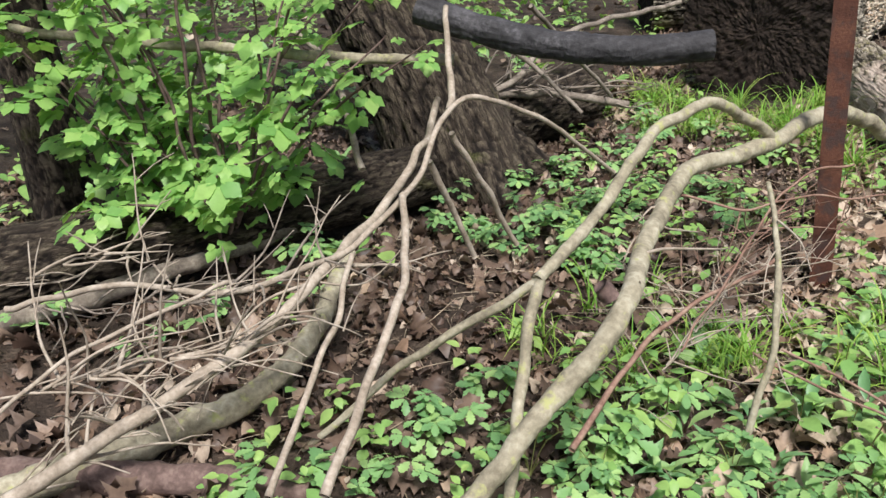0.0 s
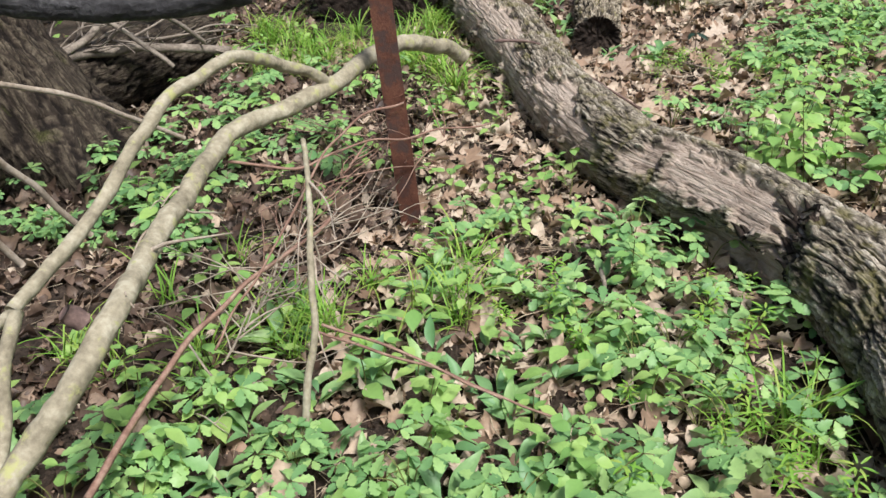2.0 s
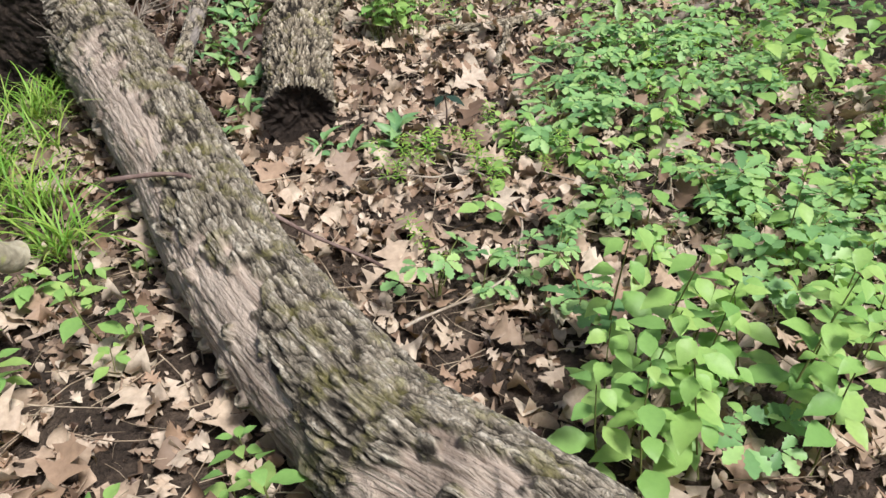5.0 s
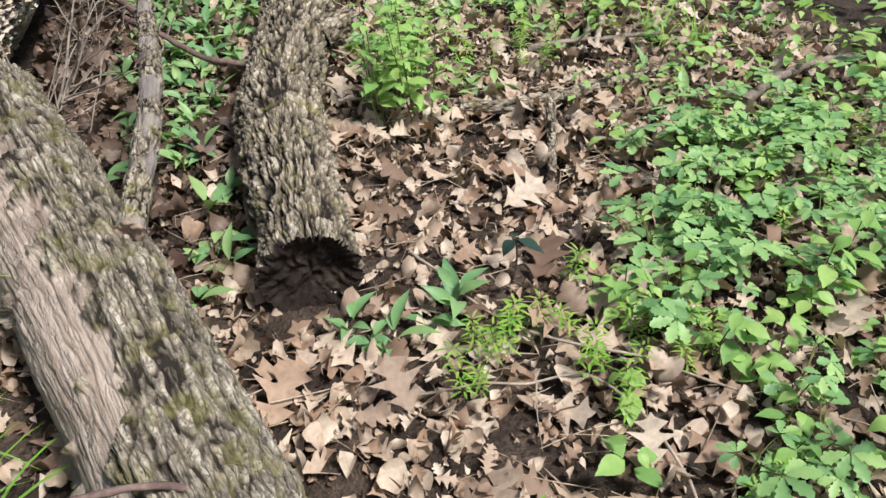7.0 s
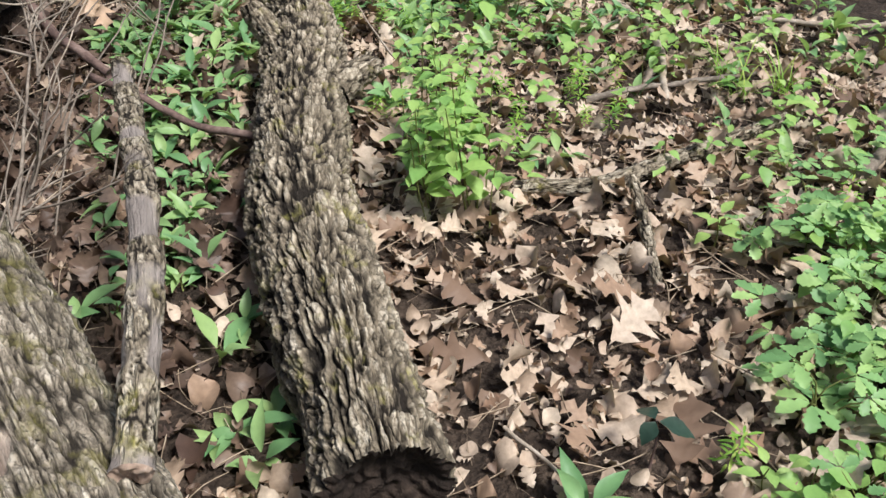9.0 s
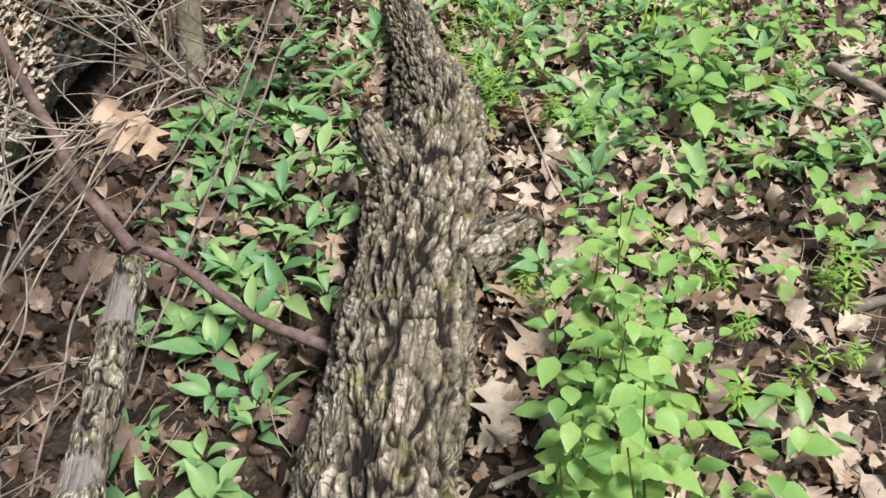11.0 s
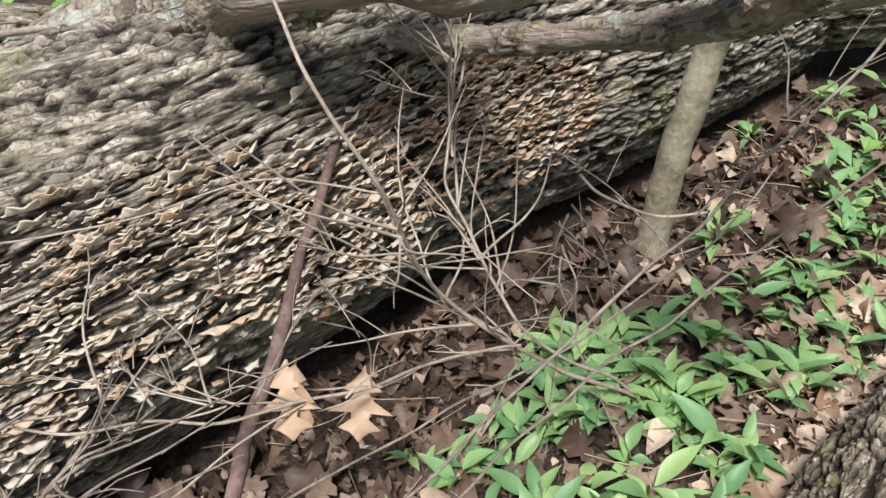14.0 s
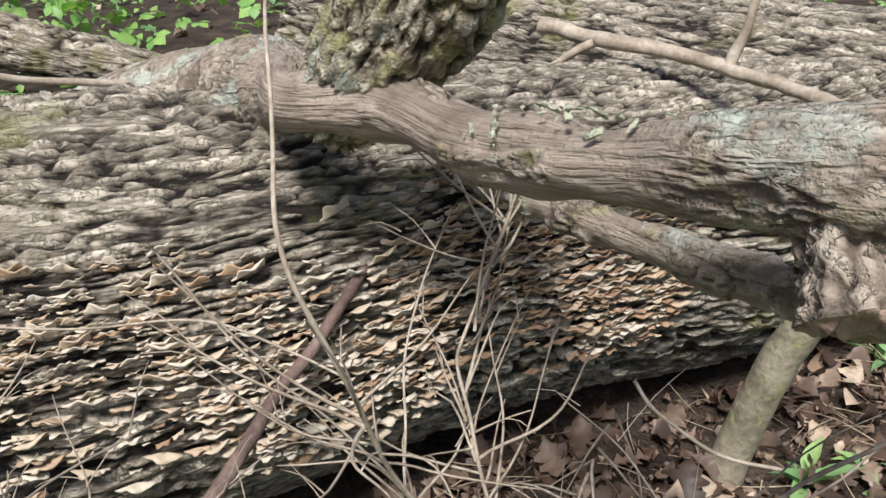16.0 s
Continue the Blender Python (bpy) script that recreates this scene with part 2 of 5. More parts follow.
SHAPES = {
    "oak": [blade(OAK if n % 2 else PIN_OAK, 0.135 * k, (0.048 if n % 2 else 0.056) * k, f, c, w, 40 + n, 0.45 if n % 2 else 0.28) for n, (k, f, c, w) in enumerate(((1, 0.3, 0.6, 0.05), (0.9, -0.35, -0.9, 0.06), (1.15, 0.5, 1.4, 0.05), (0.8, 0.15, -1.6, 0.07), (1.05, -0.2, 0.3, 0.06), (0.7, 0.8, 0.9, 0.05), (1.25, 0.2, -0.5, 0.05), (0.6, -0.7, 1.2, 0.08)))],
    "crumpled": [blade(BEECH, 0.10 * k, 0.036 * k, f, c, w, 140 + n) for n, (k, f, c, w) in enumerate(((1, 0.9, 1.5, 0.09), (0.8, -0.9, -1.8, 0.1), (1.2, 0.6, 2.2, 0.08), (0.6, 1.2, 1.0, 0.1), (0.9, -0.6, 2.6, 0.1), (0.5, 0.4, -0.8, 0.1)))],
    "lance": [blade(LANCE, 0.088 * k, 0.0135 * k * w, 0.5, c, 0.012, 60 + n) for n, (k, w, c) in enumerate(((1, 1, 0.7), (0.85, 1.25, 1.0), (1.2, 0.9, 0.5), (0.7, 1.3, 1.2)))],
    "palm": [palmate(0.05 * k, l, s, w, 80 + n) for n, (k, l, s, w) in enumerate(((1.0, 5, 0.85, 0.23), (0.8, 5, 0.9, 0.25), (1.1, 5, 0.8, 0.22), (0.95, 3, 1.2, 0.32)))],
    "ovate": [blade(OVATE, 0.072 * k, 0.0205 * k * w, 0.25, c, 0.015, 90 + n, 0.12) for n, (k, w, c) in enumerate(((1, 1, 0.5), (0.8, 1.1, 0.8), (1.15, 0.95, 0.3), (0.65, 1.2, 0.6)))],
    "maple": [maple(0.062 * k, 100 + 7 * n) for n, k in enumerate((1, 0.8, 1.2, 0.65))],
    "needle": [blade([0.4, 0.9, 1, 0.7, 0.05], 0.028 * k, 0.0028, 0.3, 0.5) for k in (1, 1.3)],
    "grass": [blade([0.9, 1, 0.95, 0.85, 0.7, 0.5, 0.03], 0.24 * k, 0.0026 * w, 0.3, c) for k, c, w in ((1, 1.3, 1), (0.8, 0.8, 1.1), (1.2, 1.7, 0.9), (0.6, 1.0, 1.0))],
    "bracket": [],
}


def bracket(size, seed):
    """A thin half-round shelf fungus with a wavy rim; its back edge along x, growing along +y."""
    rr = np.random.default_rng(seed)
    a = np.linspace(0, np.pi, 11)
    rim = size * (1 + 0.18 * np.sin(a * 5 + seed) + rr.uniform(-0.08, 0.08, 11))
    x, y = rim * np.cos(a), rim * np.sin(a) * 0.75
    z = 0.16 * size * np.sin(a * 4 + seed * 2) + 0.1 * size
    top = np.stack([x, y, z], -1)
    mid = np.stack([x * 0.55, y * 0.55, z * 0.4 + 0.06 * size], -1)
    low = np.stack([x * 0.96, y * 0.94, z - 0.09 * size], -1)
    v = np.vstack([top, mid, low, [[0, -0.1 * size, 0.1 * size]], [[0, -0.1 * size, -0.12 * size]]])
    f = []
    for k in range(10):
        f += [(k, k + 1, 11 + k + 1), (k, 11 + k + 1, 11 + k), (11 + k, 11 + k + 1, 33), (k + 1, k, 22 + k), (k + 1, 22 + k, 22 + k + 1), (22 + k + 1, 22 + k, 34)]
    return v, np.array(f)


SHAPES["bracket"] = [bracket(0.026 * k, n) for n, k in enumerate((1, 0.75, 1.25, 0.6, 0.9))]


# ---- materials ----
def shader(name):
    m = bpy.data.materials.new(name)
    m.use_nodes = True
    nt = m.node_tree
    return m, nt, nt.nodes["Principled BSDF"]


def put(nt, kind, **ins):
    n = nt.nodes.new("ShaderNode" + kind)
    for k, v in ins.items():
        key = int(k[1:]) if k[0] == "i" and k[1:].isdigit() else k.replace("_", " ")
        if isinstance(v, bpy.types.NodeSocket):
            nt.links.new(v, n.inputs[key])
        else:
            n.inputs[key].default_value = v
    return n


def ramp(nt, fac, stops):
    n = nt.nodes.new("ShaderNodeValToRGB")
    nt.links.new(fac, n.inputs[0])
    e = n.color_ramp.elements
    while len(e) < len(stops):
        e.new(0.5)
    for el, (p, c) in zip(e, stops):
        el.position, el.color = p, (*c, 1)
    return n.outputs[0]


def mixc(nt, fac, a, b, kind="MIX"):
    n = nt.nodes.new("ShaderNodeMix")
    n.data_type, n.blend_type = "RGBA", kind
    for sock, v in ((n.inputs[0], fac), (n.inputs[6], a), (n.inputs[7], b)):
        if isinstance(v, bpy.types.NodeSocket):
            nt.links.new(v, sock)
        else:
            sock.default_value = v if not isinstance(v, tuple) else (*v, 1)
    return n.outputs[2]


def maths(nt, op, a, b=0.0, c=None):
    n = nt.nodes.new("ShaderNodeMath")
    n.operation = op
    for i, v in enumerate((a, b) if c is None else (a, b, c)):
        if isinstance(v, bpy.types.NodeSocket):
            nt.links.new(v, n.inputs[i])
        else:
            n.inputs[i].default_value = v
    return n.outputs[0]


def noise_fac(nt, scale, detail=4.0, stretch=None, lo=0.35, hi=0.65):
    co = nt.nodes.new("ShaderNodeTexCoord").outputs["Object"]
    if stretch:
        co = put(nt, "Mapping", Vector=co, Scale=stretch).outputs[0]
    n = put(nt, "TexNoise", Vector=co, Scale=scale, Detail=detail, Roughness=0.6)
    return put(nt, "MapRange", i0=n.outputs[0], i1=lo, i2=hi).outputs[0]


def bumped(nt, bs, height, strength, dist):
    n = put(nt, "Bump", Strength=strength, Distance=dist, Height=height)
    nt.links.new(n.outputs[0], bs.inputs["Normal"])


def stuff_mat(name, stops, scale, fine, rough=0.85, bump=0.4, dist=0.004, stretch=None, patch=None, patch_scale=6.0, patch_lo=0.52):
    """An earthy or woody surface: a ramp over two scales of noise, patches of a second colour, relief."""
    m, nt, bs = shader(name)
    a, b = noise_fac(nt, scale, 5, stretch), noise_fac(nt, fine, 5, stretch, 0.3, 0.7)
    col = ramp(nt, maths(nt, "ADD", maths(nt, "MULTIPLY", a, 0.55), maths(nt, "MULTIPLY", b, 0.45)), stops)
    if patch:
        col = mixc(nt, noise_fac(nt, patch_scale, 6, None, patch_lo, patch_lo + 0.1), col, patch)
    nt.links.new(col, bs.inputs["Base Color"])
    bs.inputs["Roughness"].default_value = rough
    bs.inputs["Specular IOR Level"].default_value = 0.25
    bumped(nt, bs, b, bump, dist)
    return m


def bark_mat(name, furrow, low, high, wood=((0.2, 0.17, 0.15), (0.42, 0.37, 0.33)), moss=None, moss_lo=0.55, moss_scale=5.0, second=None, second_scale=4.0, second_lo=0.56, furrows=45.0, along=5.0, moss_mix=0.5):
    """Bark by its ridges, crevice shade put into the furrow colour, with moss or lichen in patches, and bare weathered
    wood where the bark is gone.
    """
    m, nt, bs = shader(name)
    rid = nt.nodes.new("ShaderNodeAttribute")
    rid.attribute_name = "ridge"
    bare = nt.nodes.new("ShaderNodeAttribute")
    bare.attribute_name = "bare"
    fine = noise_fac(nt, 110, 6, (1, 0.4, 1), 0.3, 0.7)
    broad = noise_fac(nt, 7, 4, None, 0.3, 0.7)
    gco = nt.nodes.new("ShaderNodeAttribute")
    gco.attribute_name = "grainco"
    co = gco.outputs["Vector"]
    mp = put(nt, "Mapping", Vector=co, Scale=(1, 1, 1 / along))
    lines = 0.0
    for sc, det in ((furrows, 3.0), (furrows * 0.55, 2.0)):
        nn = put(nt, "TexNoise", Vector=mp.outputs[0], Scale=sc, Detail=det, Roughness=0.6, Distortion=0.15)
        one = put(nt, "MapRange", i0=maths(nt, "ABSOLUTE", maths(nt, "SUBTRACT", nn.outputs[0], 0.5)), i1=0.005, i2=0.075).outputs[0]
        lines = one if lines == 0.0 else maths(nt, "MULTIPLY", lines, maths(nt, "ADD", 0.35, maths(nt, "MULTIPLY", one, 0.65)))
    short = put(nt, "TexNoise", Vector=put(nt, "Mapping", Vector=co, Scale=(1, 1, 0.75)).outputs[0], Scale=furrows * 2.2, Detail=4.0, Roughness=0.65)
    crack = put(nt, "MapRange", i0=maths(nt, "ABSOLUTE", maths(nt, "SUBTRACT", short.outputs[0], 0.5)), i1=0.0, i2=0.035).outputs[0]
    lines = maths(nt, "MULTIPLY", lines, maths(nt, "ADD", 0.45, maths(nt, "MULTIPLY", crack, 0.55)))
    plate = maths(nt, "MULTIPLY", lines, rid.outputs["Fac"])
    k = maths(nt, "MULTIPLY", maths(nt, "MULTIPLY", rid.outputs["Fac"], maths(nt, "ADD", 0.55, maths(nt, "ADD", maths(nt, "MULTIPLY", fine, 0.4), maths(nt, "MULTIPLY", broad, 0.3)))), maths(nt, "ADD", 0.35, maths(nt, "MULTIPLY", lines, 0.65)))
    # near-black furrow end paints crevice shade; the paler high end is weathered ridge
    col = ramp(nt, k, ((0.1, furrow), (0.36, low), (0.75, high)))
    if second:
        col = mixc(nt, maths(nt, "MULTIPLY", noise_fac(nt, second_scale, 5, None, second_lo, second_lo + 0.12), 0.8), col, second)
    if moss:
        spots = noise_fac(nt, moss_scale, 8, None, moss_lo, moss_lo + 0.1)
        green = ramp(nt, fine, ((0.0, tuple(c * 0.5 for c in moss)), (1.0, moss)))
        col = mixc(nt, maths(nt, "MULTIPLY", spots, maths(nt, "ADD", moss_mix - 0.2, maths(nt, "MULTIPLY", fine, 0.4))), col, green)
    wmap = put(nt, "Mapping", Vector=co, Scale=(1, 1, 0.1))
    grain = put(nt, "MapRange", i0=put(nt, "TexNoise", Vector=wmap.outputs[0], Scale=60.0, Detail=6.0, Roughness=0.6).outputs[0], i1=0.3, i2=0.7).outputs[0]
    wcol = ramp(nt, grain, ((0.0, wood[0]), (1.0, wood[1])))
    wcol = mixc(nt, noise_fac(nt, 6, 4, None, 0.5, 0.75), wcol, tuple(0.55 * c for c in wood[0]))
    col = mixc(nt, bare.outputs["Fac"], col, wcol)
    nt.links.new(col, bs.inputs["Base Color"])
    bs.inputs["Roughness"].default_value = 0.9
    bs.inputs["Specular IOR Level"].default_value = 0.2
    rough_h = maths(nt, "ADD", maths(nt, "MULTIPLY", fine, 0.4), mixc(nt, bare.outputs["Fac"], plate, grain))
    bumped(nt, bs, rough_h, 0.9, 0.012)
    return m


def leaf_mat(name, stops, through_light=0.3, rough=0.5, vein=0.25, fine_scale=60):
    """Leaves: each takes its own tone, mottled, with some light passing through."""
    m, nt, bs = shader(name)
    own = maths(nt, "FRACT", maths(nt, "ADD", put(nt, "ObjectInfo").outputs["Random"], put(nt, "NewGeometry").outputs["Random Per Island"]))
    col = ramp(nt, own, stops)
    mott = noise_fac(nt, fine_scale, 4, None, 0.3, 0.75)
    col = mixc(nt, maths(nt, "MULTIPLY", mott, vein), col, tuple(0.45 * c for c in stops[0][1]))
    nt.links.new(col, bs.inputs["Base Color"])
    bs.inputs["Roughness"].default_value = rough
    bs.inputs["Specular IOR Level"].default_value = 0.35
    bumped(nt, bs, mott, 0.25, 0.002)
    if through_light:
        tr = put(nt, "BsdfTranslucent", Color=mixc(nt, 1.0, col, (1.0, 1.0, 0.55), "MULTIPLY"))
        mx = put(nt, "MixShader", Fac=through_light, i1=bs.outputs[0], i2=tr.outputs[0])
        nt.links.new(mx.outputs[0], nt.nodes["Material Output"].inputs[0])
    return m


SOIL = stuff_mat("dark_leaf_mould", ((0.0, (0.018, 0.013, 0.009)), (0.5, (0.07, 0.05, 0.037)), (1.0, (0.16, 0.118, 0.086))), 6, 70, 0.95, 0.9, 0.02)
DRY = leaf_mat("dry_oak_leaf", ((0.0, (0.32, 0.20, 0.13)), (0.2, (0.56, 0.44, 0.325)), (0.4, (0.70, 0.59, 0.46)), (0.55, (0.40, 0.27, 0.18)), (0.7, (0.14, 0.09, 0.062)), (0.8, (0.47, 0.355, 0.26)), (0.92, (0.60, 0.49, 0.38))), 0.1, 0.6, 0.5)
LANCE_G = leaf_mat("spring_green_lance", ((0.0, (0.15, 0.32, 0.135)), (0.5, (0.25, 0.44, 0.18)), (1.0, (0.38, 0.55, 0.21))), 0.3, 0.42)
PALM_G = leaf_mat("deep_green_palmate", ((0.0, (0.15, 0.31, 0.12)), (0.5, (0.27, 0.48, 0.175)), (1.0, (0.40, 0.59, 0.21))), 0.28, 0.45)
HERB_G = leaf_mat("fresh_green_herb", ((0.0, (0.22, 0.42, 0.12)), (0.5, (0.32, 0.53, 0.15)), (1.0, (0.42, 0.60, 0.18))), 0.35, 0.45)
MAPLE_G = leaf_mat("bright_green_lobed", ((0.0, (0.20, 0.42, 0.11)), (0.5, (0.30, 0.54, 0.14)), (1.0, (0.40, 0.62, 0.18))), 0.4, 0.4)
GRASS_G = leaf_mat("grass_green", ((0.0, (0.16, 0.36, 0.05)), (0.6, (0.26, 0.47, 0.07)), (1.0, (0.42, 0.52, 0.12))), 0.3, 0.5)
DARK_G = leaf_mat("dark_mottled_green", ((0.0, (0.02, 0.045, 0.03)), (1.0, (0.05, 0.09, 0.06))), 0.1, 0.35, 0.6)
STALK = stuff_mat("green_brown_stalk", ((0.0, (0.10, 0.09, 0.03)), (1.0, (0.22, 0.26, 0.08))), 20, 90, 0.7, 0.2, 0.001)
RUST = stuff_mat("rusty_steel", ((0.0, (0.045, 0.018, 0.012)), (0.5, (0.09, 0.035, 0.022)), (1.0, (0.15, 0.065, 0.04))), 9, 120, 0.75, 0.5, 0.002, None, (0.06, 0.035, 0.03), 14)
PALE = stuff_mat("pale_green_grey_bark", ((0.0, (0.13, 0.11, 0.075)), (0.5, (0.30, 0.265, 0.185)), (1.0, (0.50, 0.46, 0.345))), 9, 60, 0.85, 0.5, 0.003, None, (0.37, 0.37, 0.16), 26, 0.58)
TAN = stuff_mat("tan_dead_stick", ((0.0, (0.19, 0.15, 0.105)), (0.5, (0.35, 0.29, 0.225)), (1.0, (0.53, 0.46, 0.375))), 14, 90, 0.8, 0.4, 0.002)
GREY = stuff_mat("grey_brown_stick", ((0.0, (0.09, 0.072, 0.058)), (0.5, (0.21, 0.175, 0.14)), (1.0, (0.38, 0.33, 0.27))), 14, 90, 0.85, 0.5, 0.002)
CANE = stuff_mat("red_brown_cane", ((0.0, (0.14, 0.07, 0.05)), (0.5, (0.25, 0.15, 0.11)), (1.0, (0.38, 0.27, 0.20))), 20, 110, 0.6, 0.3, 0.001)
BROWN = stuff_mat("dark_brown_stick", ((0.0, (0.06, 0.04, 0.035)), (0.5, (0.15, 0.10, 0.085)), (1.0, (0.26, 0.19, 0.16))), 14, 80, 0.85, 0.5, 0.002)
CHAR = stuff_mat("blackened_wood", ((0.0, (0.018, 0.017, 0.018)), (0.6, (0.05, 0.048, 0.05)), (1.0, (0.12, 0.115, 0.12))), 8, 60, 0.7, 0.6, 0.004, (1, 1, 1))
SPLIT = stuff_mat("split_wood", ((0.0, (0.16, 0.10, 0.07)), (0.6, (0.34, 0.25, 0.19)), (1.0, (0.48, 0.39, 0.32))), 20, 70, 0.85, 0.6, 0.004)
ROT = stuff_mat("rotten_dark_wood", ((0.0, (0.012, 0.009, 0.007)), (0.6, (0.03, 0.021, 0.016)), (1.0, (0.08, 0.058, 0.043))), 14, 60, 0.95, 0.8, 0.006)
RUSTY_FUNGUS = leaf_mat("rusty_bracket_fungus", ((0.0, (0.30, 0.19, 0.11)), (0.4, (0.42, 0.29, 0.18)), (0.7, (0.20, 0.12, 0.075)), (1.0, (0.54, 0.43, 0.30))), 0.0, 0.8, 0.35, 120)
FUNGUS = leaf_mat("buff_bracket_fungus", ((0.0, (0.50, 0.40, 0.28)), (0.3, (0.62, 0.55, 0.43)), (0.55, (0.58, 0.52, 0.44)), (0.75, (0.46, 0.31, 0.19)), (1.0, (0.66, 0.60, 0.50))), 0.0, 0.8, 0.35, 120)
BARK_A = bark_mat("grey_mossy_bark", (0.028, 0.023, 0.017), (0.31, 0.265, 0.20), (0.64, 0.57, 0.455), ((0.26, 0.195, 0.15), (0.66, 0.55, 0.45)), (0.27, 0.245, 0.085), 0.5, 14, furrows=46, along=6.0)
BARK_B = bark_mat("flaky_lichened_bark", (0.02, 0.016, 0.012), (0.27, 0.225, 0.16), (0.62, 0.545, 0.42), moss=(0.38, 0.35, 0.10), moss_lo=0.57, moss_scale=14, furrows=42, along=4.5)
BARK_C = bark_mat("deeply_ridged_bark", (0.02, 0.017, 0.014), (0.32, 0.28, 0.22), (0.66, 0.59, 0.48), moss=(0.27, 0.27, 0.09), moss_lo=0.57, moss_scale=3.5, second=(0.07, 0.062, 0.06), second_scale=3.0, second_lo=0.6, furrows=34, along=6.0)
# dark bark, its base colour lowered to include the shade of foliage
BARK_D = bark_mat("dark_shaded_bark", (0.012, 0.009, 0.007), (0.05, 0.038, 0.028), (0.13, 0.105, 0.075), moss=(0.16, 0.17, 0.05), moss_lo=0.6, moss_scale=4, furrows=30, along=5.0)
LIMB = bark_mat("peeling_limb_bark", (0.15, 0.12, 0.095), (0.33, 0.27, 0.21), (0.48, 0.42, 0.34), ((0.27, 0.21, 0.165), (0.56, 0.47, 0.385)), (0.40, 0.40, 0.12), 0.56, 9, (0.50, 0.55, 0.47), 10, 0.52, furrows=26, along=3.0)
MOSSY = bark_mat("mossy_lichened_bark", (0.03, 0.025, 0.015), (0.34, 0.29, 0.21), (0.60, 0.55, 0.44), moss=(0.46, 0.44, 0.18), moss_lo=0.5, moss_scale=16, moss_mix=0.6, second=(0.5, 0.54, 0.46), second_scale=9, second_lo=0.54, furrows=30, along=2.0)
LICHEN = stuff_mat("grey_green_lichen", ((0.0, (0.26, 0.28, 0.16)), (0.5, (0.44, 0.47, 0.34)), (1.0, (0.62, 0.66, 0.56))), 22, 90, 0.95, 0.9, 0.004)
# damp brown leaves, their colour lowered further to stand for shade under the brush
WET_SHADED = leaf_mat("damp_shaded_leaf", ((0.0, (0.08, 0.048, 0.035)), (0.3, (0.15, 0.10, 0.07)), (0.5, (0.24, 0.165, 0.12)), (0.7, (0.05, 0.033, 0.026)), (0.85, (0.36, 0.26, 0.19)), (1.0, (0.12, 0.08, 0.06))), 0.08, 0.5, 0.5)
TANLEAF = leaf_mat("tan_hanging_leaf", ((0.0, (0.58, 0.40, 0.27)), (1.0, (0.64, 0.46, 0.32))), 0.2, 0.55, 0.3)


# ---- the ground: one sheet to the horizon, fine near the walk ----
u = np.linspace(-1, 1, 201)
line = 0.9 * np.sinh(u * 5.2)
gx, gy = np.meshgrid(line + 0.0, line + 3.0, indexing="ij")
v = np.stack([gx, gy, ground_z(gx, gy)], -1).reshape(-1, 3)
i, j = np.meshgrid(np.arange(200), np.arange(200), indexing="ij")
f = np.stack([i * 201 + j, (i + 1) * 201 + j, (i + 1) * 201 + j + 1, i * 201 + j + 1], -1).reshape(-1, 4)
GROUND = tagged(new("ground", mesh_of("ground", v, f, SOIL)), "dark leaf mould woodland ground under dry leaves", "ground", kind="structure")

# ---- large timber ----
LINES = []  # centre lines and radii of lying timber, to keep plants out of it


def lying(pts, radii):
    c = spline(pts, 0.05)
    LINES.append((c, np.interp(np.linspace(0, 1, len(c)), np.linspace(0, 1, len(radii)), radii)))


def timber(name, pts, radii, mat, sides, step, width, stretch, amp, seed, label, category="log", bare=None, ends=(True, True), end_mat=None, end_label="dark rotten broken end", lumps=0.05, sharp=0.14, on_ground=True, twist=0.0, focus=None, flaky=0.0, end_depth=0.016, pit=None, hollow=0.0, plate=2.0, joint=0.2, jagged=0.3):
    """A log or trunk: bark mesh with its two ends as parts."""
    base = Vector(pts[0])
    base.z = 0
    log = thing(name, base, label, category)
    v, f, at, (c, out, r) = bark_tube(pts, radii, sides, step, width, stretch, amp, seed, bare, lumps, sharp, twist, focus, flaky, pit, 0.3, plate, joint, jagged)
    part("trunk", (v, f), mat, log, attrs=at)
    m = sides
    for k, (first, want) in enumerate(((True, ends[0]), (False, ends[1]))):
        if want:
            ring = v[:m] if first else v[-m:]
            way = (c[0] - c[1]) if first else (c[-1] - c[-2])
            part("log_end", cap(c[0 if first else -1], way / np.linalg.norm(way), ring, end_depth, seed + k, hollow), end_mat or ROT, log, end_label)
    if on_ground:
        lying(pts, radii)
    return log


def window(x, a, b, s):
    return smooth(a - s, a + s, x) * (1 - smooth(b - s, b + s, x))


def wrap(a):
    return (a + np.pi) % (2 * np.pi) - np.pi


def bare_a(fr, a, p):
    a = wrap(a) + 0.3 * vnoise(p / 0.07, 61) + 0.2 * vnoise(p / 0.025, 62)
    fr = fr + 0.01 * vnoise(p / 0.05, 63)
    rim = np.interp(fr, [0.1, 0.24, 0.29, 0.335, 0.36, 0.385, 0.40, 0.436, 0.453, 0.483], [-0.2, -0.2, -0.15, -0.9, -0.7, -0.2, -0.15, -0.25, -0.7, -1.1])
    one = window(fr, 0.10, 0.48, 0.01) * smooth(-2.3, -2.1, a) * (1 - smooth(-0.06, 0.06, a - rim))
    top = np.interp(fr, [0.5, 0.53, 0.58, 0.65], [-0.9, -0.25, -0.15, -0.25])
    two = window(fr, 0.512, 0.65, 0.006) * smooth(-1.26, -1.16, a) * (1 - smooth(-0.06, 0.06, a - top))
    three = window(fr, 0.57, 0.66, 0.01) * window(a, -2.6, -1.55, 0.06)
    return np.maximum(np.maximum(one * smooth(-0.75, -0.55, vnoise(p / 0.05, 65)), two), three) * smooth(-0.8, -0.6, vnoise(p / 0.09, 64))


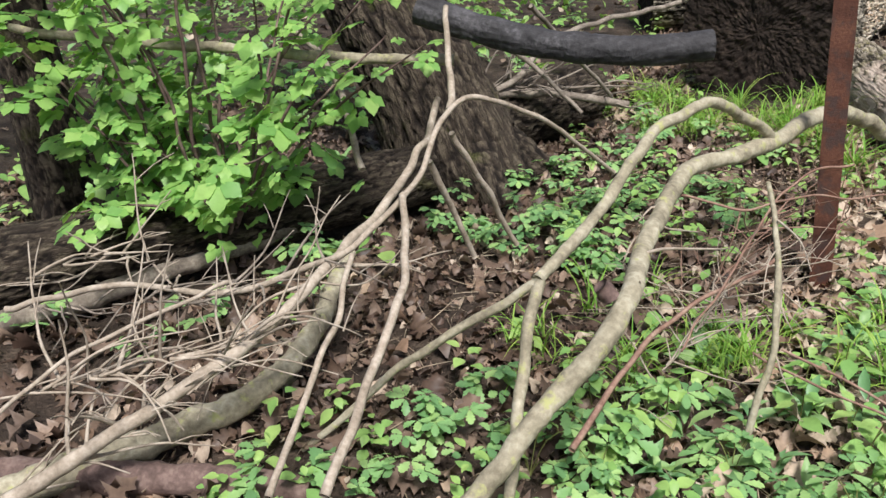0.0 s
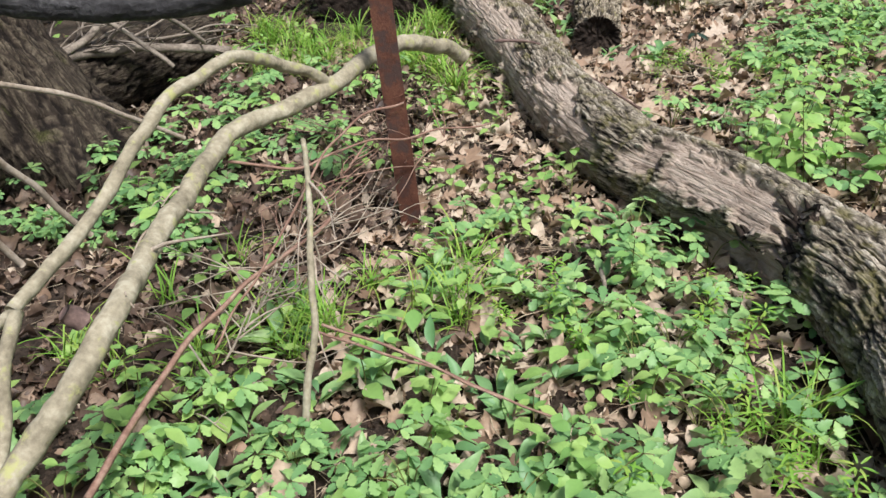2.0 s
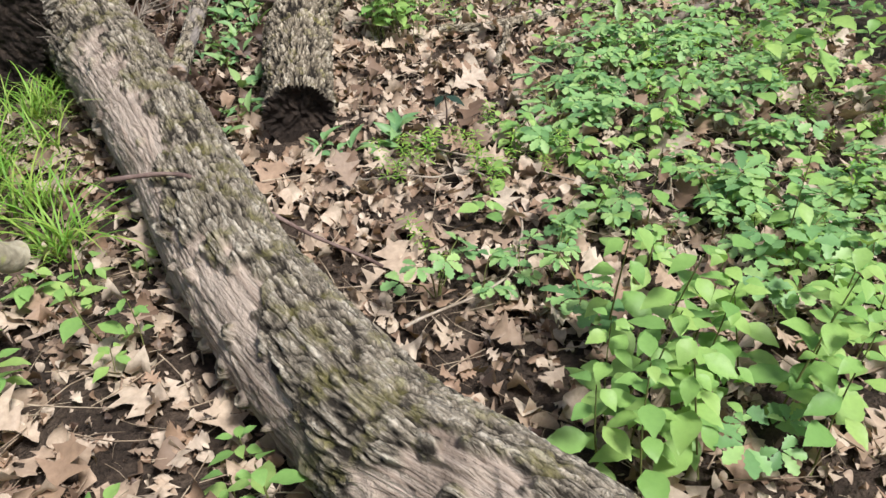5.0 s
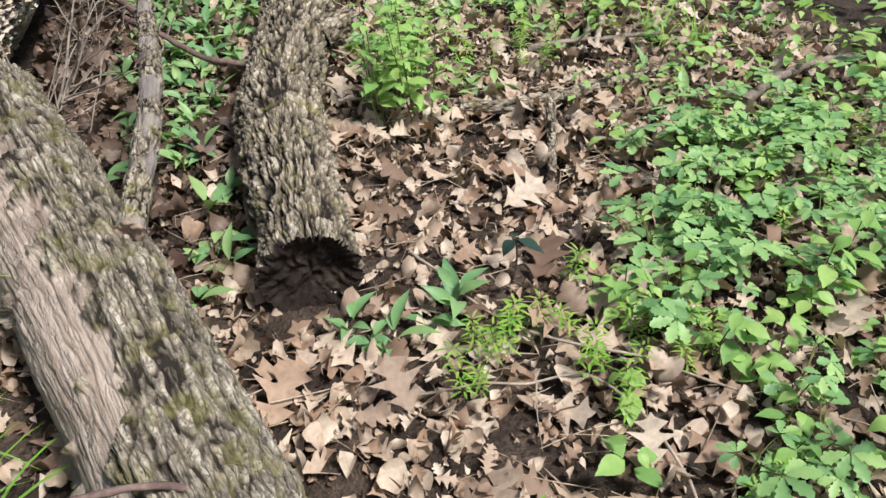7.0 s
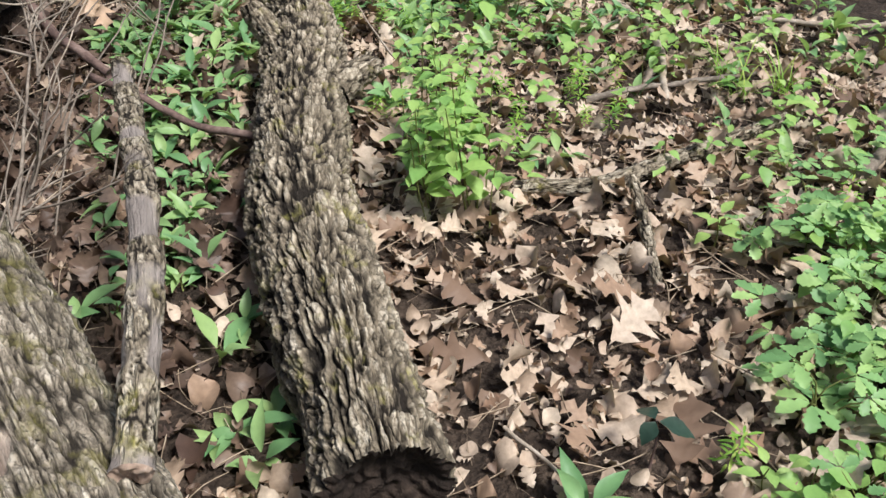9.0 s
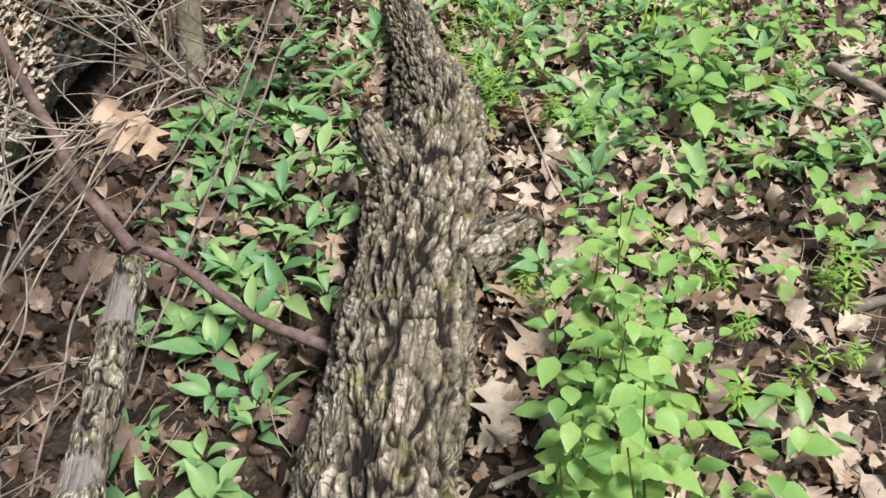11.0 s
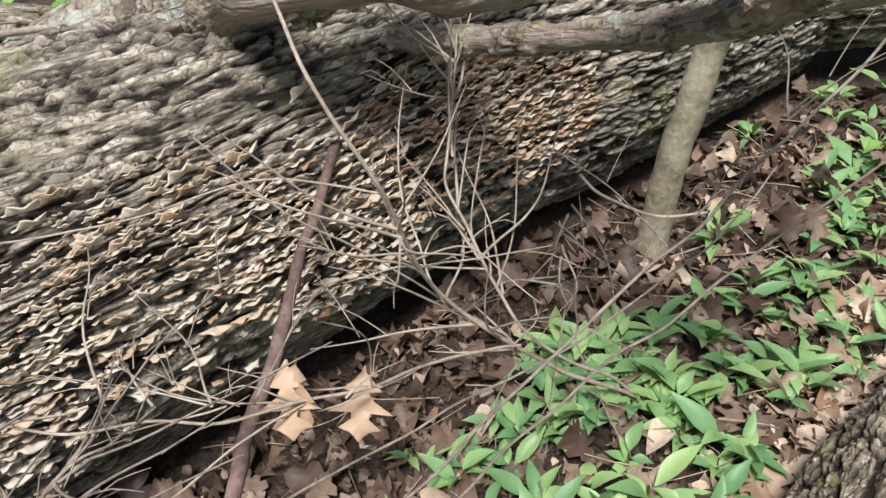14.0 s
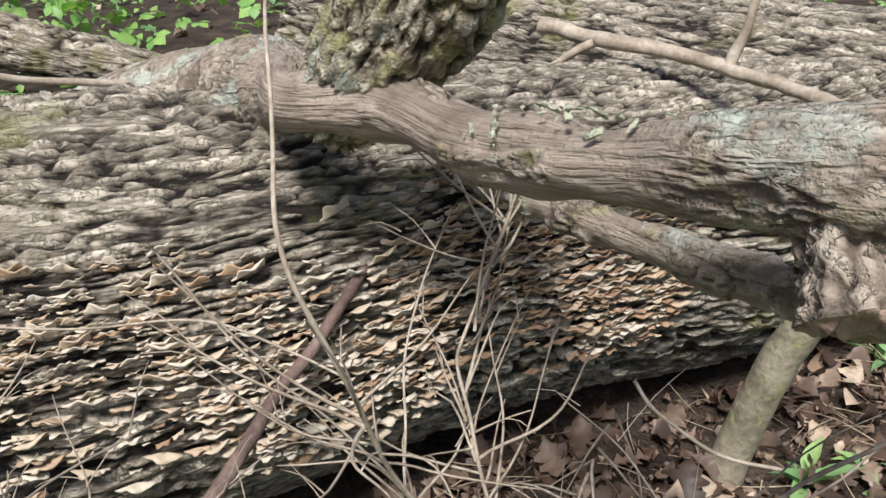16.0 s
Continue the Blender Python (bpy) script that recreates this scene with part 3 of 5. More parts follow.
def pit_a(fr, a, p):
    """The rotted hollow at the end of the bare stretch, and the sunken wood before it."""
    a = wrap(a) + 0.25 * vnoise(p / 0.04, 66)
    fr = fr + 0.006 * vnoise(p / 0.03, 67)
    return 0.05 * window(fr, 0.640, 0.664, 0.004) * window(a, -1.5, -0.35, 0.12) + 0.014 * window(fr, 0.52, 0.65, 0.015) * window(a, -1.2, -0.2, 0.1) + 0.03 * window(fr, 0.58, 0.665, 0.012) * window(a, -2.3, -1.35, 0.1)


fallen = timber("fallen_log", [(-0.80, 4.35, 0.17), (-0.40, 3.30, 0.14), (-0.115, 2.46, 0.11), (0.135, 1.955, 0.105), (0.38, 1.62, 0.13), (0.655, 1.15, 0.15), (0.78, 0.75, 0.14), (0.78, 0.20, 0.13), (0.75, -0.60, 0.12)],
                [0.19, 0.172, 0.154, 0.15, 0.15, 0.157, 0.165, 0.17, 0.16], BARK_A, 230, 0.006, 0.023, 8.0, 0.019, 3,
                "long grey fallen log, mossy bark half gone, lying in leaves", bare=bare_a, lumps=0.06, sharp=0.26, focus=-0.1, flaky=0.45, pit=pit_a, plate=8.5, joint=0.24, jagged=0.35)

# torn bark flaps round the bare hollow of the fallen log
SR = random.Random(5)
skin = next(o for o in fallen.children if o.data and "bare" in o.data.attributes)
co_ = np.zeros(len(skin.data.vertices) * 3, np.float32)
skin.data.vertices.foreach_get("co", co_)
gone = np.zeros(len(skin.data.vertices), np.float32)
skin.data.attributes["bare"].data.foreach_get("value", gone)
co_, gone = co_.reshape(-1, 230, 3), gone.reshape(-1, 230)
rows_, cols_ = np.where((gone[:-1] > 0.5) & (gone[1:] <= 0.5))
for r_, c_ in zip(rows_, cols_):
    q = co_[min(r_ + 2, len(co_) - 1), c_]
    if q[2] < 0.12 or not 0.98 < q[1] < 1.27 or SR.random() < 0.5:
        continue
    back = co_[r_ - 3, c_] - q
    back = Vector(back / np.linalg.norm(back))
    b = Vector(q) - back * 0.012
    e = b + back * SR.uniform(0.03, 0.085) + Vector((SR.uniform(-0.02, 0.02), SR.uniform(-0.015, 0.015), SR.uniform(-0.004, 0.02)))
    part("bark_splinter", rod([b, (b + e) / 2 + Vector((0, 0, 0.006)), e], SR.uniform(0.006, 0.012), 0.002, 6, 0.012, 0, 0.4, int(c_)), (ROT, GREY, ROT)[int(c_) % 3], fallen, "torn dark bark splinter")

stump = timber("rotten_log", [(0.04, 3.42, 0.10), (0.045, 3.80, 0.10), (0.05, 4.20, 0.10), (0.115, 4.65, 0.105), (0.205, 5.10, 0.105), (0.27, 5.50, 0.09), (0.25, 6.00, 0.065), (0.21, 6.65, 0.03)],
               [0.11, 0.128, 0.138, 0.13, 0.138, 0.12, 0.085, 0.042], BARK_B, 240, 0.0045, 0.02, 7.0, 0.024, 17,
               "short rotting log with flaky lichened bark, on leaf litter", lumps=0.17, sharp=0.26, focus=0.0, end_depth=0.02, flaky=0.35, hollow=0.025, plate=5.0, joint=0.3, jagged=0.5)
for pts, r0, r1, sd in (([(0.16, 5.18, 0.14), (0.10, 5.25, 0.22), (0.07, 5.28, 0.27)], 0.05, 0.035, 5), ([(0.27, 4.92, 0.10), (0.36, 4.97, 0.13), (0.42, 5.0, 0.14)], 0.055, 0.035, 8), ([(0.26, 5.45, 0.10), (0.33, 5.52, 0.14), (0.37, 5.56, 0.17)], 0.05, 0.02, 9)):
    v, f, at, (c, out, r) = bark_tube(pts, [r0, (r0 + r1) / 2, r1], 50, 0.006, 0.018, 2.5, 0.018, sd, None, 0.25, 0.2, 0, None, 0.4)
    s = part("branch_stub", (v, f), BARK_B, stump, attrs=at)
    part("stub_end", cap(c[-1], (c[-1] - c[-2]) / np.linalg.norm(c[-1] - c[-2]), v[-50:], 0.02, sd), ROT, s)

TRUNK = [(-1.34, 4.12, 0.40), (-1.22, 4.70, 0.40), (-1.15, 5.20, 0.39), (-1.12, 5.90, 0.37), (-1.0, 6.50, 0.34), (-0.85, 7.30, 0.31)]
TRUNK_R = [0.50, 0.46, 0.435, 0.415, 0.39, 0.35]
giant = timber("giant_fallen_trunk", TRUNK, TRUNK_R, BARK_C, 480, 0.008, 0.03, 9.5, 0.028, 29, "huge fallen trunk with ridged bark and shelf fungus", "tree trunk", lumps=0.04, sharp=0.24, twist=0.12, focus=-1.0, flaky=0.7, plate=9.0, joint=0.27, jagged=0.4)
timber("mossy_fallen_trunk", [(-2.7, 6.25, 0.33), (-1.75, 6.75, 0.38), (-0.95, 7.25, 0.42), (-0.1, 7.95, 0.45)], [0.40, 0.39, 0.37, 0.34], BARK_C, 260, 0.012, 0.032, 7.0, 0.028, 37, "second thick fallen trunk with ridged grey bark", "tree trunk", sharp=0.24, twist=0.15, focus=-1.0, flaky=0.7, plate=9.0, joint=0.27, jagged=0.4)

# the bare limb that rises off the giant trunk
limb = timber("crooked_limb", [(-1.42, 5.22, 0.62), (-1.2, 5.42, 0.77), (-0.95, 5.43, 0.86), (-0.74, 5.38, 0.90), (-0.60, 5.46, 0.925), (-0.43, 5.49, 0.92), (-0.22, 5.49, 0.965), (-0.05, 5.48, 1.02), (0.10, 5.50, 1.06), (0.30, 5.58, 1.09)],
              [0.17, 0.13, 0.07, 0.055, 0.054, 0.05, 0.047, 0.047, 0.052, 0.047], LIMB, 110, 0.006, 0.016, 3.5, 0.007, 41, "barkless crooked limb with lichen patches, over trunk", "branch",
              bare=lambda fr, a, p: window(fr, 0.30, 0.80, 0.03) * smooth(-0.3, 0.0, vnoise(p / 0.09, 71) + 0.4), ends=(False, True), lumps=0.16, on_ground=False)
v, f, at, (c, out, r) = bark_tube([(-0.74, 5.41, 0.87), (-0.67, 5.47, 0.97), (-0.61, 5.525, 1.08), (-0.54, 5.59, 1.25), (-0.42, 5.70, 1.5)], [0.055, 0.09, 0.102, 0.1, 0.1], 110, 0.008, 0.022, 3.0, 0.02, 43, None, 0.14, 0.2, 0, None, 0.4)
up = part("rising_limb", (v, f), MOSSY, limb, "mossy rising limb", attrs=at)
v, f, at, (c, out, r) = bark_tube([(0.05, 5.50, 1.04), (0.085, 5.478, 1.005), (0.115, 5.462, 0.972)], [0.034, 0.043, 0.034], 48, 0.005, 0.012, 2, 0.012, 45, None, 0.5)
kn = part("sawn_knob", (v, f), LIMB, limb, "pale split knob", attrs=at)
part("knob_end", cap(c[-1], np.array([0.55, -0.4, -0.7]), v[-48:], 0.03, 3), SPLIT, kn)
for k in range(100):
    # scales of lichen on the limb's far half
    t = R.uniform(0.0, 1.0)
    q = Vector((-0.02, 5.48, 1.03)).lerp(Vector((0.26, 5.56, 1.085)), t) if k % 4 else Vector((-0.45, 5.49, 0.925)).lerp(Vector((-0.05, 5.48, 1.02)), t)
    a = R.uniform(-1.7, 0.9)
    n = Vector((-0.15, -math.sin(-a), math.cos(a))).normalized()
    s = R.uniform(0.005, 0.012)
    vf = turned(bracket(s, k), Matrix.Translation(q + n * 0.042) @ n.to_track_quat("Z", "Y").to_matrix().to_4x4() @ pose(0, 0, 0, 0, 0, R.uniform(0, 360)))
    part("lichen_scale", vf, LICHEN, limb, "grey-green lichen scale")

slab = timber("bark_slab_log", [(-1.03, 5.73, 0.65), (-0.72, 5.72, 0.70), (-0.42, 5.67, 0.77), (-0.1, 5.60, 0.86), (0.14, 5.50, 0.97), (0.36, 5.44, 1.06)], [0.028, 0.03, 0.028, 0.027, 0.026, 0.024], LIMB, 56, 0.008, 0.012, 6, 0.005, 51, "grey-brown dead pole propped on the giant trunk", "log", lumps=0.12, on_ground=False,
              bare=lambda fr, a, p: smooth(0.0, 0.2, vnoise(p / 0.05, 73)))
timber("far_broken_limb", [(-2.5, 4.75, 0.82), (-2.05, 5.1, 0.74), (-1.85, 5.38, 0.66), (-1.7, 5.55, 0.58)], [0.075, 0.07, 0.062, 0.055], BARK_A, 48, 0.014, 0.025, 2.5, 0.012, 53, "broken barky limb lying behind the giant trunk", "branch", on_ground=False)

# start of the walk
lean_tree = timber("leaning_tree", [(-2.28, 2.08, -0.12), (-2.5, 2.13, 0.35), (-2.85, 2.22, 0.85), (-3.4, 2.4, 1.6), (-4.3, 2.6, 2.8)], [0.38, 0.30, 0.275, 0.26, 0.24], BARK_D, 150, 0.018, 0.04, 5.0, 0.028, 57, "dark leaning tree trunk with ridged bark darkened for shade", "tree", ends=(False, False), lumps=0.1)
timber("dark_lying_log", [(-3.9, -0.9, 0.16), (-3.15, 0.15, 0.17), (-2.6, 1.05, 0.17), (-2.3, 1.7, 0.15)], [0.15, 0.15, 0.14, 0.13], BARK_D, 90, 0.016, 0.03, 4, 0.018, 59, "dark log lying behind the leafy shrub, darkened for shade")
timber("ridged_lying_log", [(-2.5, 1.9, 0.22), (-2.3, 2.6, 0.2), (-2.12, 3.25, 0.17)], [0.2, 0.19, 0.17], BARK_D, 110, 0.014, 0.032, 5, 0.022, 63, "dark ridged log end beside the leaning trunk")
slim_tree = timber("young_tree", [(-3.72, 0.85, -0.05), (-3.75, 0.86, 0.8), (-3.85, 0.88, 2.2), (-3.9, 0.9, 3.2)], [0.15, 0.125, 0.115, 0.10], BARK_D, 70, 0.02, 0.025, 3, 0.01, 67, "slim upright tree trunk behind the leafy shrub", "tree", ends=(False, False))
timber("charred_log", [(-2.06, 1.33, 0.94), (-1.81, 1.37, 0.87), (-1.55, 1.38, 0.83), (-1.29, 1.46, 0.81), (-1.05, 1.58, 0.82)], [0.055, 0.052, 0.05, 0.052, 0.05], CHAR, 48, 0.014, 0.03, 6, 0.006, 69, "blackened smooth dead log hung across branches", "log", on_ground=False, end_mat=SPLIT, end_label="grey split broken end", lumps=0.12)
for nm, pts, r, mat, lab in (
    ("grey_pole", [(-3.44, 0.62, 0.93), (-3.22, 0.67, 0.9), (-2.63, 1.04, 0.81), (-2.28, 1.25, 0.76), (-1.99, 1.45, 0.73)], (0.017, 0.021), PALE, "greenish grey dead pole lying across shrub branches"),
    ("thick_branch", [(-2.02, 0.72, 0.22), (-1.90, 0.38, 0.15), (-1.87, 0.10, 0.10), (-1.98, -0.16, 0.08), (-2.12, -0.42, 0.07), (-2.3, -0.75, 0.06)], (0.026, 0.05), PALE, "thick grey-green branch lying on leaf litter"),
    ("dark_branch", [(-2.6, -0.62, 0.04), (-2.2, -0.42, 0.05), (-1.77, -0.22, 0.045), (-1.55, -0.12, 0.03)], (0.05, 0.035), BROWN, "dark rotting branch lying on leaf litter"),
    ("mossy_branch", [(-3.05, -0.02, 0.05), (-2.9, 0.22, 0.06), (-2.63, 0.79, 0.09), (-2.5, 1.0, 0.12)], (0.045, 0.03), GREY, "grey mossy branch on the shaded ground"),
):
    base = Vector(pts[0])
    base.z = 0
    o = thing(nm, base, lab, "branch")
    part("stem", rod(pts, *r, 18, 0.012, 0.006, 0.16, len(nm)), mat, o)
    for k in range(3):
        q = Vector(spline(pts, 0.02)[R.randrange(10, 40)])
        part("twig_stub", rod([q, q + Vector((R.uniform(-0.05, 0.05), R.uniform(-0.05, 0.05), 0.04))], 0.008, 0.005, 7, 0.01, 0, 0.2, k), mat, o)

timber("propped_pole", [(-0.32, 3.42, 0.29), (-0.285, 3.7, 0.34), (-0.275, 4.0, 0.37), (-0.29, 4.35, 0.365), (-0.31, 4.68, 0.36)], [0.032, 0.031, 0.03, 0.029, 0.027], BARK_B, 60, 0.006, 0.012, 4.0, 0.004, 77, "flaking grey pole propped on the fallen log", "branch", on_ground=False, lumps=0.18, end_mat=SPLIT, end_label="pale split end",
       bare=lambda fr, a, p: smooth(0.1, 0.35, vnoise(p / 0.06, 79)))

# sapling stub beside the giant trunk
o = thing("sapling", (-0.50, 6.19, 0), "smooth grey sapling stem beside the giant trunk", "tree")
part("stem", rod([(-0.50, 6.19, -0.03), (-0.47, 6.21, 0.2), (-0.42, 6.235, 0.42), (-0.34, 6.26, 0.72)], 0.042, 0.035, 18, 0.02, 0.004, 0.06, 4), PALE, o)

part("stem_top", cap(np.array((-0.34, 6.26, 0.72)), np.array((0.26, 0.08, 0.96)), np.array([(-0.34 + 0.035 * math.cos(a), 6.26 + 0.035 * math.sin(a), 0.72 - 0.0095 * math.cos(a)) for a in np.linspace(0, 2 * math.pi, 18, endpoint=False)]), 0.006, 5), SPLIT, o, "pale cut top")
# root spurs and broken snags of the standing trees
for tree, at_, spread, n in ((lean_tree, Vector((-2.3, 2.08, 0)), 0.42, 5), (slim_tree, Vector((-3.72, 0.85, 0)), 0.2, 4)):
    for k in range(n):
        a = 6.28 * k / n + 0.5
        way = Vector((math.cos(a), math.sin(a), 0))
        v, f, at, (c, out, r) = bark_tube([at_ + way * spread * 0.4 + Vector((0, 0, 0.16)), at_ + way * spread * 0.85 + Vector((0, 0, 0.03)), at_ + way * spread * 1.4 + Vector((0, 0, -0.06))], [spread * 0.28, spread * 0.2, spread * 0.1], 30, 0.02, 0.03, 4, 0.014, 81 + k, None, 0.2)
        part("root", (v, f), BARK_D, tree, attrs=at)

# rusty fence post, leaning
post = thing("fence_post", (-0.6, 1.578, 0), "rusty brown steel fence post leaning in leaves", "post")
a, b = Vector((-0.594, 1.57, -0.1)), Vector((-0.705, 1.69, 1.55))
ax = (b - a).normalized()
sx = Vector((1, 0.2, 0.07)).normalized()
sy = ax.cross(sx).normalized()
prof = [(-0.036, -0.010), (0.036, -0.010), (0.036, -0.003), (0.005, 0.0), (0.005, 0.036), (-0.005, 0.036), (-0.005, 0.0), (-0.036, -0.003)]
rings = [[a + ax * t + sx * px + sy * py for px, py in prof] for t in np.linspace(0, (b - a).length, 40)]
part("steel_profile", (np.array(rings).reshape(-1, 3), grid_faces(40, 8)), RUST, post, shade=False)
w0 = a + ax * 0.52
wire = [w0 + 0.036 * (math.cos(k) * sx + math.sin(k) * sy) + ax * (0.004 * k) for k in np.linspace(0, 12.5, 40)]
part("wire_wrap", rod(wire, 0.0016, 0.0016, 5, 0.02), RUST, post, "rusty tie wire")


# ---- branches and twigs ----
def side_twigs(parent, pts, n, length, r, mat, rise=0.4, seed=0, name="twig", lo=0.15):
    rr = random.Random(seed)
    line = spline(pts, 0.02)
    for k in range(n):
        i = int(rr.uniform(lo, 0.98) * (len(line) - 2))
        q, d = Vector(line[i]), Vector(line[i + 1] - line[i]).normalized()
        w = (d * rr.uniform(0.3, 1.0) + Vector((rr.uniform(-1, 1), rr.uniform(-1, 1), rr.uniform(-0.5, 1) * rise))).normalized()
        l = length * rr.uniform(0.4, 1.2)
        mid = q + w * l * 0.5 + Vector((rr.uniform(-1, 1), rr.uniform(-1, 1), rr.uniform(-1, 1))) * l * 0.1
        end = q + w * l + Vector((0, 0, rr.uniform(-0.3, 0.2) * l))
        end.z, mid.z = max(end.z, 0.01), max(mid.z, 0.01)
        tw = part(name, rod([q, mid, end], r * rr.uniform(0.6, 1), r * 0.3, 5, 0.025, 0.006, 0.1, k), mat, parent)
        for h in range(rr.randrange(0, 3)):
            a2 = mid.lerp(end, rr.uniform(0, 0.7))
            w2 = (w + Vector((rr.uniform(-1, 1), rr.uniform(-1, 1), rr.uniform(-0.5, 0.8)))).normalized()
            e2 = a2 + w2 * l * rr.uniform(0.2, 0.5)
            e2.z = max(e2.z, 0.01)
            part("twiglet", rod([a2, (a2 + e2) / 2 + Vector((0, 0, 0.01)), e2], r * 0.4, r * 0.2, 4, 0.03), mat, tw)


def branch(name, arms, mat, label, sides=12, category="branch", knobs=0.1):
    base = Vector(arms[0][0][0])
    base.z = 0
    o = thing(name, base, label, category)
    for k, (pts, r0, r1) in enumerate(arms):
        part("stem" if k == 0 else "arm", rod(pts, r0, r1, sides, 0.014, 0.008, knobs, 3 * k + len(name)), mat, o)
    return o


arch = branch("arched_branch", [
    ([(-0.51, 2.32, 0.36), (-0.56, 2.19, 0.44), (-0.64, 2, 0.51), (-0.73, 1.81, 0.53), (-0.80, 1.50, 0.53), (-0.95, 1.22, 0.53), (-1.00, 1.05, 0.52), (-0.97, 0.66, 0.50), (-0.90, 0.24, 0.50), (-0.97, 0.04, 0.38), (-1.07, -0.17, 0.22), (-1.2, -0.4, 0.05)], 0.030, 0.022),
    ([(-0.80, 1.50, 0.53), (-0.86, 1.42, 0.61), (-0.95, 1.17, 0.73), (-1.05, 0.9, 0.69), (-1.09, 0.62, 0.57), (-1.13, 0.32, 0.49)], 0.018, 0.0155),
    ([(-1.13, 0.32, 0.49), (-1.10, 0.16, 0.36), (-1.05, 0.02, 0.22), (-1.03, -0.1, 0.06)], 0.015, 0.013),
    ([(-1.13, 0.32, 0.49), (-1.33, 0.22, 0.35), (-1.46, 0.15, 0.23), (-1.59, 0.06, 0.1), (-1.68, 0.02, 0.01)], 0.012, 0.009)],
    PALE, "pale lichened branch arching over leaf litter, forked", 16, knobs=0.14)
part("knot", rod([(-0.93, 0.25, 0.53), (-0.95, 0.235, 0.56)], 0.022, 0.016, 10, 0.008, 0, 0.3, 4), BROWN, arch, "dark knot")
side_twigs(arch, [(-1.00, 1.05, 0.52), (-0.97, 0.66, 0.50), (-0.90, 0.24, 0.52)], 5, 0.18, 0.006, TAN, 0.2, 5)

brush = branch("dead_brush", [
    ([(-2.1, -0.62, 0.12), (-1.96, -0.45, 0.2), (-1.87, -0.25, 0.27), (-1.78, -0.04, 0.34), (-1.76, 0.19, 0.39), (-1.78, 0.4, 0.42), (-1.80, 0.65, 0.45), (-1.90, 1.05, 0.52), (-1.99, 1.32, 0.61)], 0.019, 0.013),
    ([(-2.72, -0.09, 0.24), (-2.37, 0.04, 0.33), (-2.04, 0.17, 0.32), (-1.85, 0.26, 0.39), (-1.7, 0.39, 0.47), (-1.65, 0.6, 0.58), (-1.66, 0.81, 0.73), (-1.59, 0.98, 0.73), (-1.48, 1.23, 0.59), (-1.36, 1.55, 0.33)], 0.010, 0.008),
    ([(-1.65, 0.53, 0.56), (-1.54, 0.36, 0.48), (-1.44, 0.12, 0.39), (-1.39, -0.09, 0.31), (-1.35, -0.3, 0.22)], 0.011, 0.012),
    ([(-1.69, 0.32, 0.45), (-1.61, 0.13, 0.37), (-1.56, -0.09, 0.25), (-1.48, -0.33, 0.19)], 0.008, 0.009),
    ([(-1.94, 0.09, 0.42), (-2.02, -0.22, 0.41), (-2.08, -0.42, 0.36), (-2.09, -0.56, 0.33)], 0.006, 0.005),
    ([(-1.73, 0.81, 0.56), (-1.71, 0.91, 0.36), (-1.68, 1, 0.15)], 0.012, 0.010),
    ([(-1.78, 1.05, 0.58), (-1.73, 1.2, 0.34), (-1.67, 1.34, 0.06)], 0.011, 0.011),
    ([(-1.92, 1.29, 0.96), (-1.82, 1.13, 0.78), (-1.7, 0.9, 0.7)], 0.010, 0.013),
    ([(-2.76, 1.38, 0.87), (-2.48, 1.32, 0.67), (-2.19, 1.07, 0.38)], 0.012, 0.014)],
    TAN, "tangle of pale dead branches over leaf litter", 9)
for k, (pts, n, l) in enumerate((([(-2.1, -0.6, 0.12), (-1.78, -0.04, 0.34), (-1.78, 0.4, 0.42)], 34, 0.34), ([(-2.72, -0.09, 0.24), (-2.04, 0.17, 0.32), (-1.7, 0.39, 0.47)], 22, 0.3), ([(-2.11, -0.45, 0.34), (-1.95, -0.22, 0.33), (-1.82, -0.02, 0.33)], 30, 0.35), ([(-2.72, -0.05, 0.31), (-2.55, 0.19, 0.34), (-2.23, 0.23, 0.29)], 16, 0.3))):
    side_twigs(brush, pts, n, l, 0.006, TAN if k != 1 else GREY, 0.5, 10 + k, lo=0.0)

# branches heaped beyond the charred log
heap = branch("branch_heap", [
    ([(-2.38, 2.11, 0.37), (-2.11, 2.51, 0.34), (-1.73, 2.82, 0.24)], 0.025, 0.02),
    ([(-2.47, 2.15, 0.31), (-2.2, 2.37, 0.41), (-2.08, 2.8, 0.59), (-1.72, 3.68, 0.63)], 0.018, 0.014),
    ([(-1.96, 2.11, 0.84), (-1.91, 2.31, 0.68), (-1.78, 2.7, 0.31)], 0.012, 0.01),
    ([(-2.27, 2.34, 0.66), (-2.06, 2.48, 0.45), (-1.86, 2.5, 0.26)], 0.014, 0.010)], GREY, "heap of grey dead branches behind the leaning trunk", 9)
side_twigs(heap, [(-2.43, 2.07, 0.35), (-2.12, 2.53, 0.38), (-1.76, 2.81, 0.25)], 26, 0.4, 0.008, GREY, 0.5, 21)

stick = branch("upright_stick", [([(-0.74, 1.02, 0.56), (-0.66, 0.80, 0.47), (-0.63, 0.66, 0.38), (-0.62, 0.56, 0.23), (-0.65, 0.44, -0.03)], 0.007, 0.010)], PALE, "thin pale stick standing in green plants", 8)
side_twigs(stick, [(-0.74, 1.02, 0.56), (-0.66, 0.80, 0.47), (-0.62, 0.56, 0.23)], 6, 0.2, 0.004, TAN, 0.3, 23)

